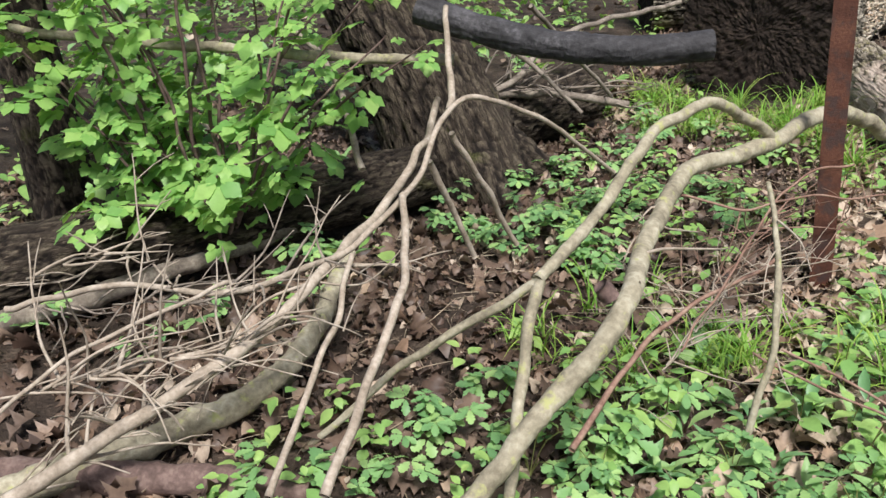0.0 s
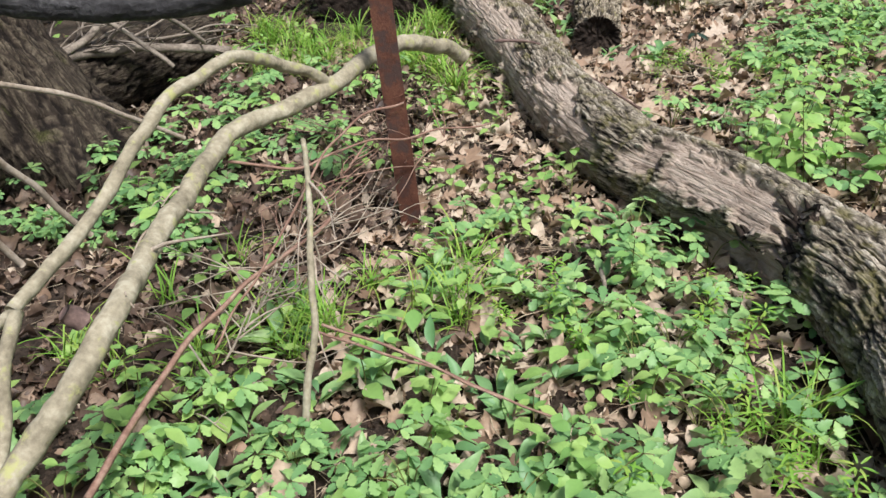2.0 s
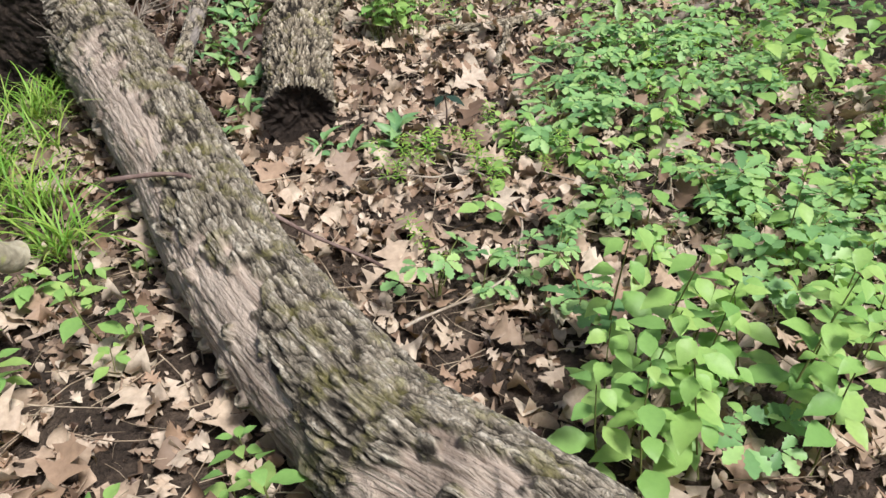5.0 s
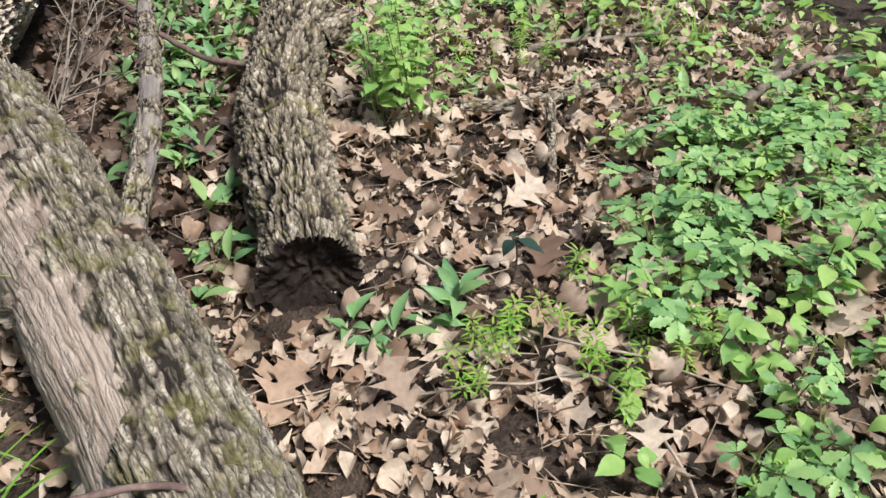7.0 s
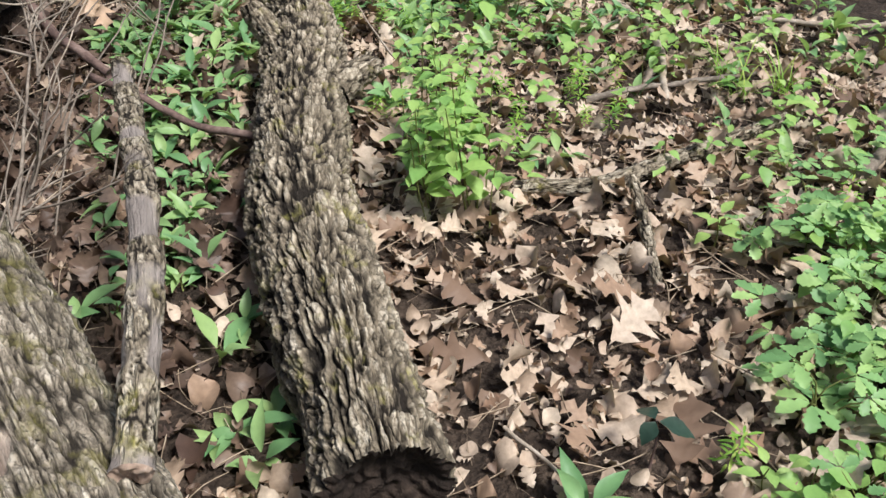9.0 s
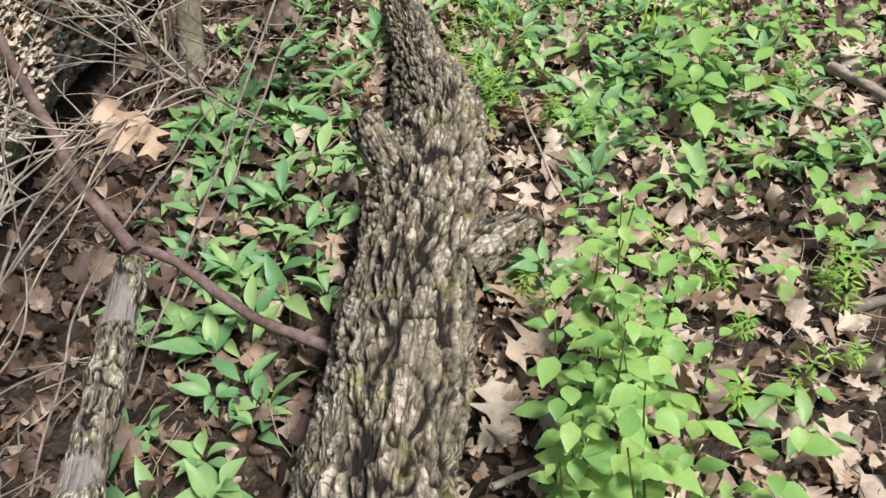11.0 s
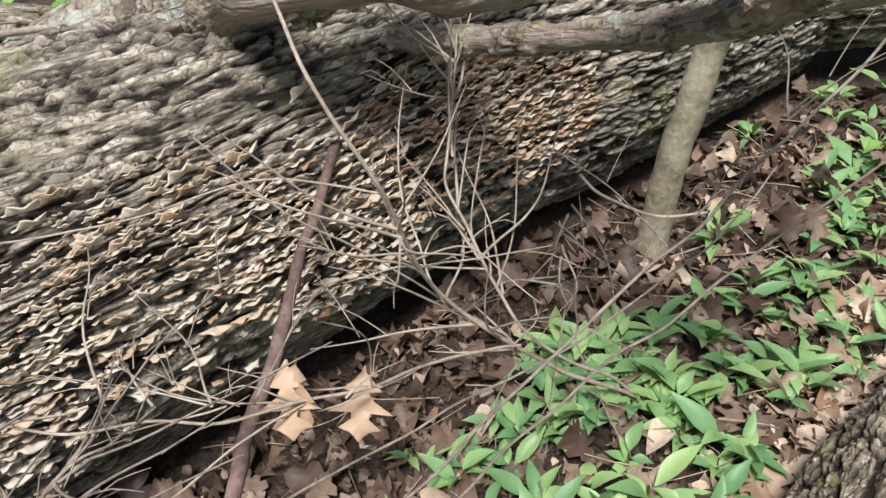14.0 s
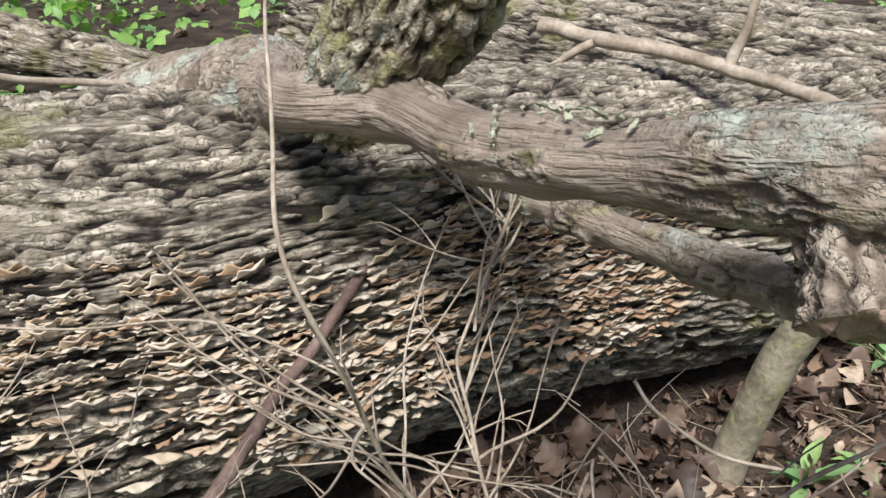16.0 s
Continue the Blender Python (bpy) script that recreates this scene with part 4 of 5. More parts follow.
bramble = branch("dead_stem_tangle", [
    ([(-1.02, 1.11, 0.45), (-0.82, 1.15, 0.42), (-0.69, 1.25, 0.44), (-0.31, 1.5, 0.41)], 0.005, 0.003),
    ([(-0.55, 1.39, 0.52), (-0.68, 1.23, 0.51), (-0.76, 0.9, 0.39), (-0.82, 0.48, 0.28)], 0.004, 0.003),
    ([(-0.6, 0.59, 0.29), (-0.38, 0.56, 0.24), (-0.18, 0.51, 0.16)], 0.004, 0.003),
    ([(-0.97, 0.14, 0.17), (-0.94, 0.48, 0.24), (-0.89, 0.68, 0.26), (-0.69, 1.01, 0.34)], 0.009, 0.006),
    ([(-0.68, 0.71, 0.19), (-0.41, 0.65, 0.15), (-0.24, 0.6, 0.13), (0.09, 0.48, 0.07)], 0.004, 0.003)],
    CANE, "tangle of thin red-brown dead stems round the post", 6)
for k, (a, b, n) in enumerate((((-0.95, 1.0, 0.05), (-0.7, 1.8, 0.35), 34), ((-0.95, 0.5, 0.05), (-0.7, 1.2, 0.3), 34), ((-0.7, 1.7, 0.2), (-0.45, 1.75, 0.3), 10))):
    side_twigs(bramble, [a, ((a[0] + b[0]) / 2, (a[1] + b[1]) / 2, 0.2), b], n, 0.32, 0.0035, CANE if k != 1 else TAN, 0.6, 30 + k, "dead_stem", 0.0)

branch("hanging_branch", [([(-1.307, 6.234, 0.801), (-1.138, 6.278, 0.792), (-0.957, 6.323, 0.795), (-0.791, 6.339, 0.802), (-0.601, 6.351, 0.788), (-0.38, 6.325, 0.773)], 0.02, 0.012), ([(-0.791, 6.339, 0.802), (-0.784, 6.366, 0.868), (-0.781, 6.384, 0.979)], 0.012, 0.009), ([(-1.138, 6.278, 0.792), (-1.18, 6.212, 0.754), (-1.262, 6.157, 0.686)], 0.012, 0.006)], TAN, "bare grey forked branch hanging over the second trunk", 10, knobs=0.2)
branch("straight_stick", [([(-1.275, 4.939, 0.878), (-1.309, 5.119, 0.827), (-1.316, 5.34, 0.78)], 0.008, 0.007)], TAN, "thin straight pale stick lying over the giant trunk", 8)

# sticks between the rotten log and the giant trunk
branch("leaning_stick", [([(-0.80, 5.52, 0.60), (-0.67, 5.33, 0.51), (-0.56, 5.13, 0.40), (-0.46, 4.97, 0.33), (-0.35, 4.82, 0.28)], 0.010, 0.014)], BROWN, "dark brown broken stick leaning on the giant trunk", 10, knobs=0.2)
branch("broken_stick", [([(-0.42, 4.93, 0.24), (-0.30, 4.9, 0.17), (-0.16, 4.80, 0.11), (0.02, 4.68, 0.10)], 0.011, 0.012)], BROWN, "dark broken stick against the rotten log", 10, knobs=0.2)

shrub = branch("dead_shrub", [
    ([(-0.20, 5.70, 0.02), (-0.28, 5.50, 0.22), (-0.40, 5.36, 0.42), (-0.38, 5.27, 0.68), (-0.42, 5.23, 0.84), (-0.53, 5.27, 0.95), (-0.74, 5.35, 1.10)], 0.0046, 0.0026),
    ([(-0.20, 5.70, 0.02), (-0.33, 5.50, 0.28), (-0.47, 5.50, 0.50), (-0.50, 5.53, 0.60), (-0.59, 5.67, 0.76)], 0.0038, 0.0021),
    ([(-0.31, 5.46, 0.28), (-0.34, 5.28, 0.36), (-0.37, 5.05, 0.43), (-0.50, 4.80, 0.50), (-0.72, 4.55, 0.62)], 0.0031, 0.0021),
    ([(-0.33, 5.45, 0.3), (-0.48, 5.30, 0.50), (-0.55, 5.2, 0.62), (-0.62, 5.12, 0.78)], 0.0023, 0.0016),
    ([(-0.40, 5.36, 0.42), (-0.53, 5.43, 0.52), (-0.60, 5.5, 0.62), (-0.62, 5.56, 0.72)], 0.0023, 0.0016),
    ([(-0.38, 5.27, 0.68), (-0.52, 5.15, 0.72), (-0.66, 4.95, 0.70), (-0.76, 4.75, 0.74)], 0.0019, 0.0016),
    ([(-0.43, 5.81, 0.43), (-0.38, 5.84, 0.38), (-0.30, 5.9, 0.33), (-0.22, 5.96, 0.33)], 0.0035, 0.0032),
    ([(-0.37, 5.05, 0.43), (-0.45, 4.82, 0.36), (-0.55, 4.6, 0.25), (-0.6, 4.45, 0.12)], 0.0019, 0.0016)],
    TAN, "bare pale dead shrub in front of the giant trunk", 8)
side_twigs(shrub, [(-0.33, 5.50, 0.28), (-0.47, 5.50, 0.50), (-0.59, 5.67, 0.76)], 26, 0.26, 0.0035, TAN, 0.7, 41)
side_twigs(shrub, [(-0.28, 5.50, 0.22), (-0.40, 5.36, 0.42), (-0.38, 5.27, 0.68)], 22, 0.26, 0.0035, TAN, 0.7, 42)
side_twigs(shrub, [(-0.34, 5.28, 0.36), (-0.37, 5.05, 0.43), (-0.72, 4.55, 0.62)], 16, 0.26, 0.003, TAN, 0.5, 43)
side_twigs(shrub, [(-0.43, 5.81, 0.43), (-0.40, 5.7, 0.3), (-0.3, 5.6, 0.15)], 10, 0.24, 0.0035, GREY, 0.5, 44)

canes = branch("bramble_canes", [
    ([(-0.42, 4.72, 0.0), (-0.26, 5.05, 0.22), (-0.10, 5.45, 0.48), (0.04, 5.80, 0.70), (0.15, 6.1, 0.95)], 0.0032, 0.0025),
    ([(-0.36, 4.95, 0.0), (-0.18, 5.30, 0.26), (0.0, 5.70, 0.46), (0.2, 6.05, 0.66)], 0.003, 0.0022),
    ([(-0.55, 4.5, 0.0), (-0.45, 4.9, 0.2), (-0.2, 5.6, 0.3), (-0.1, 6.0, 0.45)], 0.0028, 0.002)],
    GREY, "thin arching brown bramble canes beside the trunk", 7)
side_twigs(canes, [(-0.26, 5.05, 0.22), (-0.10, 5.45, 0.48), (0.15, 6.1, 0.95)], 10, 0.25, 0.002, GREY, 0.4, 47)
snag = branch("dark_twig_thicket", [([(-0.75, 3.9, 0.0), (-0.55, 4.2, 0.25), (-0.5, 4.6, 0.45)], 0.006, 0.003)], GREY, "thicket of bare grey twigs behind the propped pole", 6)
side_twigs(snag, [(-0.75, 3.9, 0.1), (-0.5, 4.3, 0.3), (-0.5, 4.8, 0.5)], 40, 0.4, 0.004, GREY, 0.6, 48, lo=0.0)

# sticks lying on the litter
for nm, pts, rr_, sd in (("fallen_branch", [(0.64, 4.34, 0.025), (0.85, 4.26, 0.04), (1.08, 4.31, 0.04), (1.3, 4.36, 0.04), (1.6, 4.45, 0.035)], [0.018, 0.024, 0.023, 0.021, 0.015], 91), ("fallen_branch", [(0.95, 4.25, 0.04), (0.87, 4.02, 0.025), (0.80, 3.84, 0.02)], [0.018, 0.015, 0.011], 93)):
    tagged(timber(nm, pts, rr_, BARK_B, 44, 0.007, 0.012, 4.0, 0.007, sd, "rough barky dead branch lying on dry leaves", "branch", on_ground=False, lumps=0.25, end_mat=SPLIT, end_label="pale snapped end"), group="branches on the litter")
for k, (pts, r0, r1, mat) in enumerate((
    ([(1.50, 5.78, 0.03), (1.56, 5.50, 0.04), (1.54, 5.28, 0.04), (1.49, 5.05, 0.03), (1.30, 4.66, 0.03)], 0.017, 0.012, TAN),
    ([(1.05, 4.75, 0.03), (1.35, 4.78, 0.03), (1.7, 4.75, 0.03)], 0.012, 0.008, GREY),
    ([(-0.42, 2.72, 0.30), (-0.20, 2.72, 0.27), (0.05, 2.62, 0.13), (0.22, 2.58, 0.03)], 0.007, 0.005, BROWN),
    ([(0.25, 2.33, 0.03), (0.5, 2.45, 0.03), (0.62, 2.72, 0.03), (0.55, 3.0, 0.03), (0.2, 3.05, 0.03)], 0.004, 0.003, TAN),
    ([(0.30, 3.55, 0.03), (0.45, 3.2, 0.04), (0.72, 3.0, 0.03), (0.85, 2.85, 0.03)], 0.004, 0.003, TAN),
    ([(0.0, 1.42, 0.03), (0.05, 1.18, 0.06), (0.02, 0.95, 0.05)], 0.008, 0.006, GREY),
    ([(0.1, 0.85, 0.04), (0.32, 0.92, 0.06), (0.45, 1.02, 0.05)], 0.005, 0.004, GREY),
    ([(1.0, 4.0, 0.03), (1.3, 3.85, 0.02), (1.6, 3.9, 0.03)], 0.006, 0.004, TAN),
    ([(0.56, 5.05, 0.03), (0.52, 5.35, 0.07), (0.50, 5.62, 0.1)], 0.004, 0.003, TAN),
    ([(0.25, 4.38, 0.08), (0.35, 4.42, 0.05), (0.45, 4.40, 0.03)], 0.006, 0.004, TAN),
    ([(0.75, 5.15, 0.02), (1.0, 5.3, 0.03), (1.3, 5.25, 0.03)], 0.005, 0.004, TAN),
    ([(1.6, 4.1, 0.03), (2.0, 4.3, 0.04), (2.6, 4.25, 0.03)], 0.02, 0.014, GREY),
    ([(2.0, 5.2, 0.03), (2.4, 5.0, 0.03), (2.9, 5.1, 0.03)], 0.012, 0.009, TAN))):
    o = branch("fallen_stick", [(pts, r0, r1)], mat, ("thick" if r0 > 0.015 else "thin") + " dead stick lying on dry leaf litter", 10 if r0 > 0.01 else 6, "stick", 0.32)
    tagged(o, group="sticks on the ground")
    if r0 > 0.015:
        side_twigs(o, pts, 2, 0.1, 0.006, mat, 0.2, 60 + k)


# ---- leaves in bulk and plant by plant ----
class Heap:
    """Leaves of one material joined into one mesh."""

    def __init__(self):
        self.v, self.f, self.n = [], [], 0

    def add(self, vf, m):
        m = np.array(m)
        self.v.append(vf[0] @ m[:3, :3].T + m[:3, 3])
        self.f.append(vf[1] + self.n)
        self.n += len(vf[0])

    def done(self, name, mat, label, category):
        if self.v:
            return tagged(new(name, mesh_of(name, np.vstack(self.v), np.vstack(self.f), mat)), label, category, kind="stuff")


MESHES = {}


def leaf_mesh(kind, k, mat):
    key = (kind, k, mat.name)
    if key not in MESHES:
        MESHES[key] = mesh_of(kind + "_leaf", *SHAPES[kind][k], mat)
    return MESHES[key]


def clear(x, y, gap=0.0):
    """Whether no lying timber covers the place."""
    for c, r in LINES:
        d = np.hypot(c[:, 0] - x, c[:, 1] - y)
        k = int(np.argmin(d))
        if d[k] < r[k] * 0.85 + gap and c[k, 2] - r[k] < 0.12:
            return False
    return True


def plant(kind, rr):
    """One herb about the origin: its leaves (shape, number, pose) and its stalks (points, radii)."""
    leaves, stalks = [], []
    if kind == "lance":
        h = rr.uniform(0.01, 0.05)
        for k in range(rr.randrange(4, 8)):
            a = 360 * k / 6 + rr.uniform(-25, 25)
            leaves.append(("lance", rr.randrange(4), pose(0, 0, h * k / 5, 0, 0, a) @ pose(0, 0, 0, rr.uniform(20, 65), rr.uniform(-20, 20), 0) @ Matrix.Scale(rr.uniform(0.75, 1.2), 4)))
        stalks.append(([(0, 0, -0.01), (0, 0, h + 0.01)], 0.003, 0.002))
    elif kind == "palm":
        for k in range(rr.randrange(4, 8)):
            a = rr.uniform(0, 6.28)
            d, h = rr.uniform(0.02, 0.075), rr.uniform(0.04, 0.12)
            tip = Vector((d * math.sin(-a), d * math.cos(a), h))
            stalks.append(([(0, 0, -0.01), (tip.x * 0.4, tip.y * 0.4, h * 0.7), tuple(tip)], 0.0016, 0.0012))
            leaves.append(("palm", rr.randrange(4), Matrix.Translation(tip) @ pose(0, 0, 0, 0, 0, math.degrees(a)) @ pose(0, 0, 0, rr.uniform(-25, 15), rr.uniform(-15, 15), 0) @ Matrix.Scale(rr.uniform(0.75, 1.25), 4)))
    elif kind in ("herb", "weed", "bush"):
        tall = {"herb": rr.uniform(0.07, 0.18), "weed": rr.uniform(0.28, 0.42), "bush": rr.uniform(0.22, 0.44)}[kind]
        lean = Vector((rr.uniform(-0.15, 0.15), rr.uniform(-0.15, 0.15), 1)) * tall
        stalks.append(([(0, 0, -0.01), tuple(lean * 0.5 + Vector((rr.uniform(-0.01, 0.01), 0, 0))), tuple(lean)], 0.0028 if kind != "herb" else 0.0018, 0.0012))
        pairs = max(3, int(tall / (0.04 if kind == "herb" else 0.055)))
        turn = rr.uniform(0, 360)
        for p in range(pairs):
            t = 0.2 + 0.8 * (p + 1) / pairs
            q = lean * t
            for side in (0, 180):
                size = rr.uniform(0.75, 1.15) * (1.15 - 0.5 * t) * {"herb": 0.95, "weed": 1.4, "bush": 1.0}[kind]
                leaves.append(("ovate", rr.randrange(4), Matrix.Translation(q) @ pose(0, 0, 0, 0, 0, turn + 90 * p + side + rr.uniform(-20, 20)) @ pose(0, 0.008, 0, rr.uniform(-25, 25), rr.uniform(-15, 15), 0) @ Matrix.Scale(size, 4)))
    elif kind == "cleaver":
        tall = rr.uniform(0.06, 0.16)
        lean = Vector((rr.uniform(-0.4, 0.4), rr.uniform(-0.4, 0.4), 1)) * tall
        for p in range(5):
            for k in range(6):
                leaves.append(("needle", rr.randrange(2), Matrix.Translation(lean * (0.25 + 0.19 * p)) @ pose(0, 0, 0, 0, 0, 60 * k + 20 * p) @ pose(0, 0, 0, rr.uniform(0, 30), 0, 0)))
    elif kind == "grass":
        for k in range(rr.randrange(16, 30)):
            leaves.append(("grass", rr.randrange(4), pose(rr.uniform(-0.03, 0.03), rr.uniform(-0.03, 0.03), 0, 0, 0, rr.uniform(0, 360)) @ pose(0, 0, 0, rr.uniform(55, 88), 0, 0) @ Matrix.Scale(rr.uniform(0.6, 1.2), 4)))
    return leaves, stalks


NAMES = {
    "lance": ("woodland_plant", LANCE_G, "low plant with long pointed green leaves", "plant", "long-leaved plants"),
    "palm": ("ground_cover_plant", PALM_G, "low ground cover plant with cut green leaves", "plant", "cut-leaved plants"),
    "herb": ("seedling_herb", HERB_G, "small fresh green herb with toothed leaves", "plant", "small herbs"),
    "weed": ("tall_weed", HERB_G, "tall bright green weed with broad toothed leaves", "plant", "tall weeds"),
    "bush": ("leafy_shoot", HERB_G, "leafy bright green shoot with toothed oval leaves", "plant", "leafy shoots"),
}
PROTO = {}


def single_plant(kind, m):
    """A plant as a thing of its own, with every leaf and stalk a part; alike ones share their meshes."""
    name, mat, label, cat, group = NAMES[kind]
    made = PROTO.setdefault(kind, [])
    if len(made) < 7:
        o = thing(name, (0, 0, 0), label, cat, group)
        leaves, stalks = plant(kind, random.Random(len(made) * 31 + len(kind)))
        for pts, r0, r1 in stalks:
            part("stalk", rod(pts, r0, r1, 5, 0.03), STALK, o)
        for sh, k, lm in leaves:
            leaf = new("leaf", leaf_mesh(sh, k, mat))
            leaf.parent, leaf.matrix_basis = o, lm
        o.matrix_basis = m
        made.append(o)
        return o
    return copy_thing(R.choice(made), m)


HEAPS = {k: Heap() for k in ("crumpled", "damp_shaded", "lance", "palm", "herb", "weed", "bush", "cleaver", "grass", "stalk", "oak")}


def bulk_plant(kind, m):
    leaves, stalks = plant(kind, R)
    for sh, k, lm in leaves:
        HEAPS[kind].add(SHAPES[sh][k], m @ lm)


# patches of each plant: centre, half widths, how many, share built one by one
PATCHES = {
    "palm": ((0.34, 1.15, 0.2, 0.3, 20), (0.4, 0.65, 0.22, 0.3, 8), (-0.2, 1.2, 0.35, 0.3, 9), (-0.1, 0.6, 0.5, 0.35, 10), (1.0, 3.4, 0.2, 0.3, 16), (1.35, 3.0, 0.35, 0.5, 22), (1.9, 3.4, 0.5, 0.7, 36), (1.3, 3.7, 0.3, 0.3, 20),
             (-1.35, 2.6, 0.4, 0.6, 30), (-1.75, 1.8, 0.35, 0.4, 40), (-0.9, 0.2, 0.5, 0.3, 30), (-0.5, 0.1, 0.5, 0.3, 30), (0.6, 2.5, 0.3, 0.2, 8), (1.2, 2.2, 0.4, 0.4, 12)),
    "lance": ((-0.22, 5.3, 0.25, 0.4, 60), (-0.12, 6.05, 0.25, 0.5, 70), (0.75, 6.1, 0.4, 0.5, 95), (1.0, 5.6, 0.35, 0.35, 40), (-0.12, 4.25, 0.14, 0.35, 16), (-0.35, 4.6, 0.15, 0.4, 20), (0.25, 3.35, 0.2, 0.15, 6), (-0.15, 3.65, 0.1, 0.15, 5),
              (-0.35, 0.75, 0.45, 0.4, 50), (0.15, 0.35, 0.45, 0.3, 30), (0.05, 1.6, 0.12, 0.12, 8), (0.5, 6.9, 0.7, 0.5, 80), (1.7, 6.1, 0.6, 0.8, 95), (1.5, 4.3, 0.7, 0.6, 16), (-0.5, 6.9, 0.4, 0.4, 20), (0.45, 4.95, 0.1, 0.15, 5)),
    "herb": ((1.2, 2.45, 0.4, 0.5, 40), (1.7, 3.1, 0.6, 0.8, 70), (1.7, 4.9, 0.6, 0.7, 30), (-0.5, 0.6, 0.6, 0.5, 80), (-1.1, 2.2, 0.5, 0.6, 40), (-0.1, 2.05, 0.12, 0.3, 6), (0.8, 3.0, 0.3, 0.3, 14), (-0.45, 2.35, 0.2, 0.5, 10), (-0.3, 1.5, 0.3, 0.3, 18), (2.0, 4.2, 0.7, 0.8, 50), (1.1, 5.5, 0.5, 0.6, 36), (1.4, 6.2, 0.6, 0.6, 40), (-1.2, -0.1, 0.5, 0.3, 26)),
    "weed": ((0.72, 2.08, 0.12, 0.12, 4), (0.68, 1.85, 0.16, 0.1, 5), (0.9, 1.85, 0.1, 0.12, 3), (1.0, 2.35, 0.3, 0.3, 3), (1.6, 2.6, 0.5, 0.5, 6), (1.05, 5.65, 0.12, 0.15, 6), (2.2, 3.6, 0.5, 0.6, 12)),
    "bush": ((0.47, 4.40, 0.12, 0.17, 24), (0.53, 4.64, 0.06, 0.08, 6)),
    "cleaver": ((0.1, 0.8, 0.5, 0.4, 30), (0.55, 3.15, 0.25, 0.2, 12), (0.95, 4.75, 0.2, 0.2, 12), (0.9, 6.2, 0.5, 0.6, 40), (0.35, 5.7, 0.15, 0.3, 12), (0.65, 2.9, 0.3, 0.3, 10), (1.8, 3.2, 0.5, 0.6, 30), (0.55, 4.75, 0.15, 0.15, 8)),
    "grass": ((0.42, 0.58, 0.08, 0.08, 5), (-0.67, 3.02, 0.04, 0.16, 5), (-0.72, 0.95, 0.12, 0.18, 8), (-1.2, 3.6, 0.4, 0.5, 60), (-1.7, 3.5, 0.3, 0.4, 24),  (1.65, 4.75, 0.1, 0.1, 3), (-1.15, 1.0, 0.2, 0.3, 8), (0.9, 6.4, 0.4, 0.4, 10), (-0.45, 1.15, 0.1, 0.15, 4)),
}
COUNT = {k: 0 for k in PATCHES}
LIMIT = {"palm": 150, "lance": 170, "herb": 120, "weed": 22, "bush": 32, "cleaver": 0, "grass": 0}
for kind, patches in PATCHES.items():
    for x0, y0, sx_, sy_, n in patches:
        for k in range(n):
            x, y = x0 + sx_ * R.uniform(-1.15, 1.15), y0 + sy_ * R.uniform(-1.15, 1.15)
            if not clear(x, y):
                continue
            m = pose(x, y, gz(x, y) + 0.012, R.uniform(-8, 8), R.uniform(-8, 8), R.uniform(0, 360)) @ Matrix.Scale(R.uniform(0.8, 1.25) * (1.35 if kind == "grass" and x0 == -0.66 else 0.92 if kind == "bush" else 1), 4)
            near = -1.2 < x < 1.4 and 0.2 < y < 6.6 and COUNT[kind] < LIMIT[kind] and k < n * 0.55 + 3
            if near:
                COUNT[kind] += 1
                single_plant(kind, m)
            else:
                bulk_plant(kind, m)
# litter under the shrub, all in the leaves darkened for shade
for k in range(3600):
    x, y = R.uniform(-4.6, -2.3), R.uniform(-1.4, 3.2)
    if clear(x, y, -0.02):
        HEAPS["damp_shaded"].add(SHAPES[("oak", "crumpled")[k % 2]][k % 6], pose(x, y, gz(x, y) + 0.012 + R.uniform(0, 0.02), R.gauss(0, 20), R.gauss(0, 20), R.uniform(0, 360)) @ Matrix.Scale(R.uniform(0.5, 1.0), 4))
# sparse growth farther off
for k in range(1500):
    x, y = R.uniform(-9, 8), R.uniform(-1.5, 14)
    if -1.3 < x < 2.2 and -1 < y < 6.8 or not clear(x, y):
        continue
    bulk_plant(R.choice(("herb", "lance", "palm", "herb")), pose(x, y, gz(x, y) + 0.01, 0, 0, R.uniform(0, 360)) @ Matrix.Scale(R.uniform(0.9, 1.7), 4))

# ---- dry leaves on the ground ----
PICK = 0
for k in range(31000):
    near = k < 28000
    x, y = (R.uniform(-2.4, 2.3), R.uniform(-0.5, 7.2)) if near else (R.uniform(-8, 7), R.uniform(-2, 13))
    if not near and -2.4 < x < 2.3 and -0.5 < y < 7.2 or not clear(x, y, -0.02):
        continue
    lift = abs(R.gauss(0, 0.013))
    m = pose(x, y, gz(x, y) + 0.012 + lift, R.gauss(0, 15), R.gauss(0, 15), R.uniform(0, 360)) @ Matrix.Scale(R.choice((0.25, 0.3, 0.35, 0.4, 0.5, 0.6, 0.7, 0.8, 0.9, 1.05)) * (1 if near else 1.25), 4)
    s = R.randrange(8)
    if near and PICK < 300 and lift > 0.008 and (0.0 < x < 1.3 and 1.7 < y < 5.6):
        PICK += 1
        leaf = new("fallen_leaf", leaf_mesh("oak", s, DRY))
        leaf.parent, leaf.matrix_basis = GROUND, m
    # left of the walk most leaves take the tone with shade in it
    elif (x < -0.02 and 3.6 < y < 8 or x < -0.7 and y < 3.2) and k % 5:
        HEAPS["damp_shaded"].add(SHAPES["oak" if k % 2 else "crumpled"][s % 6], m)
    elif k % 5 < 3:
        HEAPS["crumpled"].add(SHAPES["crumpled"][s % 6], m)
    else:
        HEAPS["oak"].add(SHAPES["oak"][s], m)

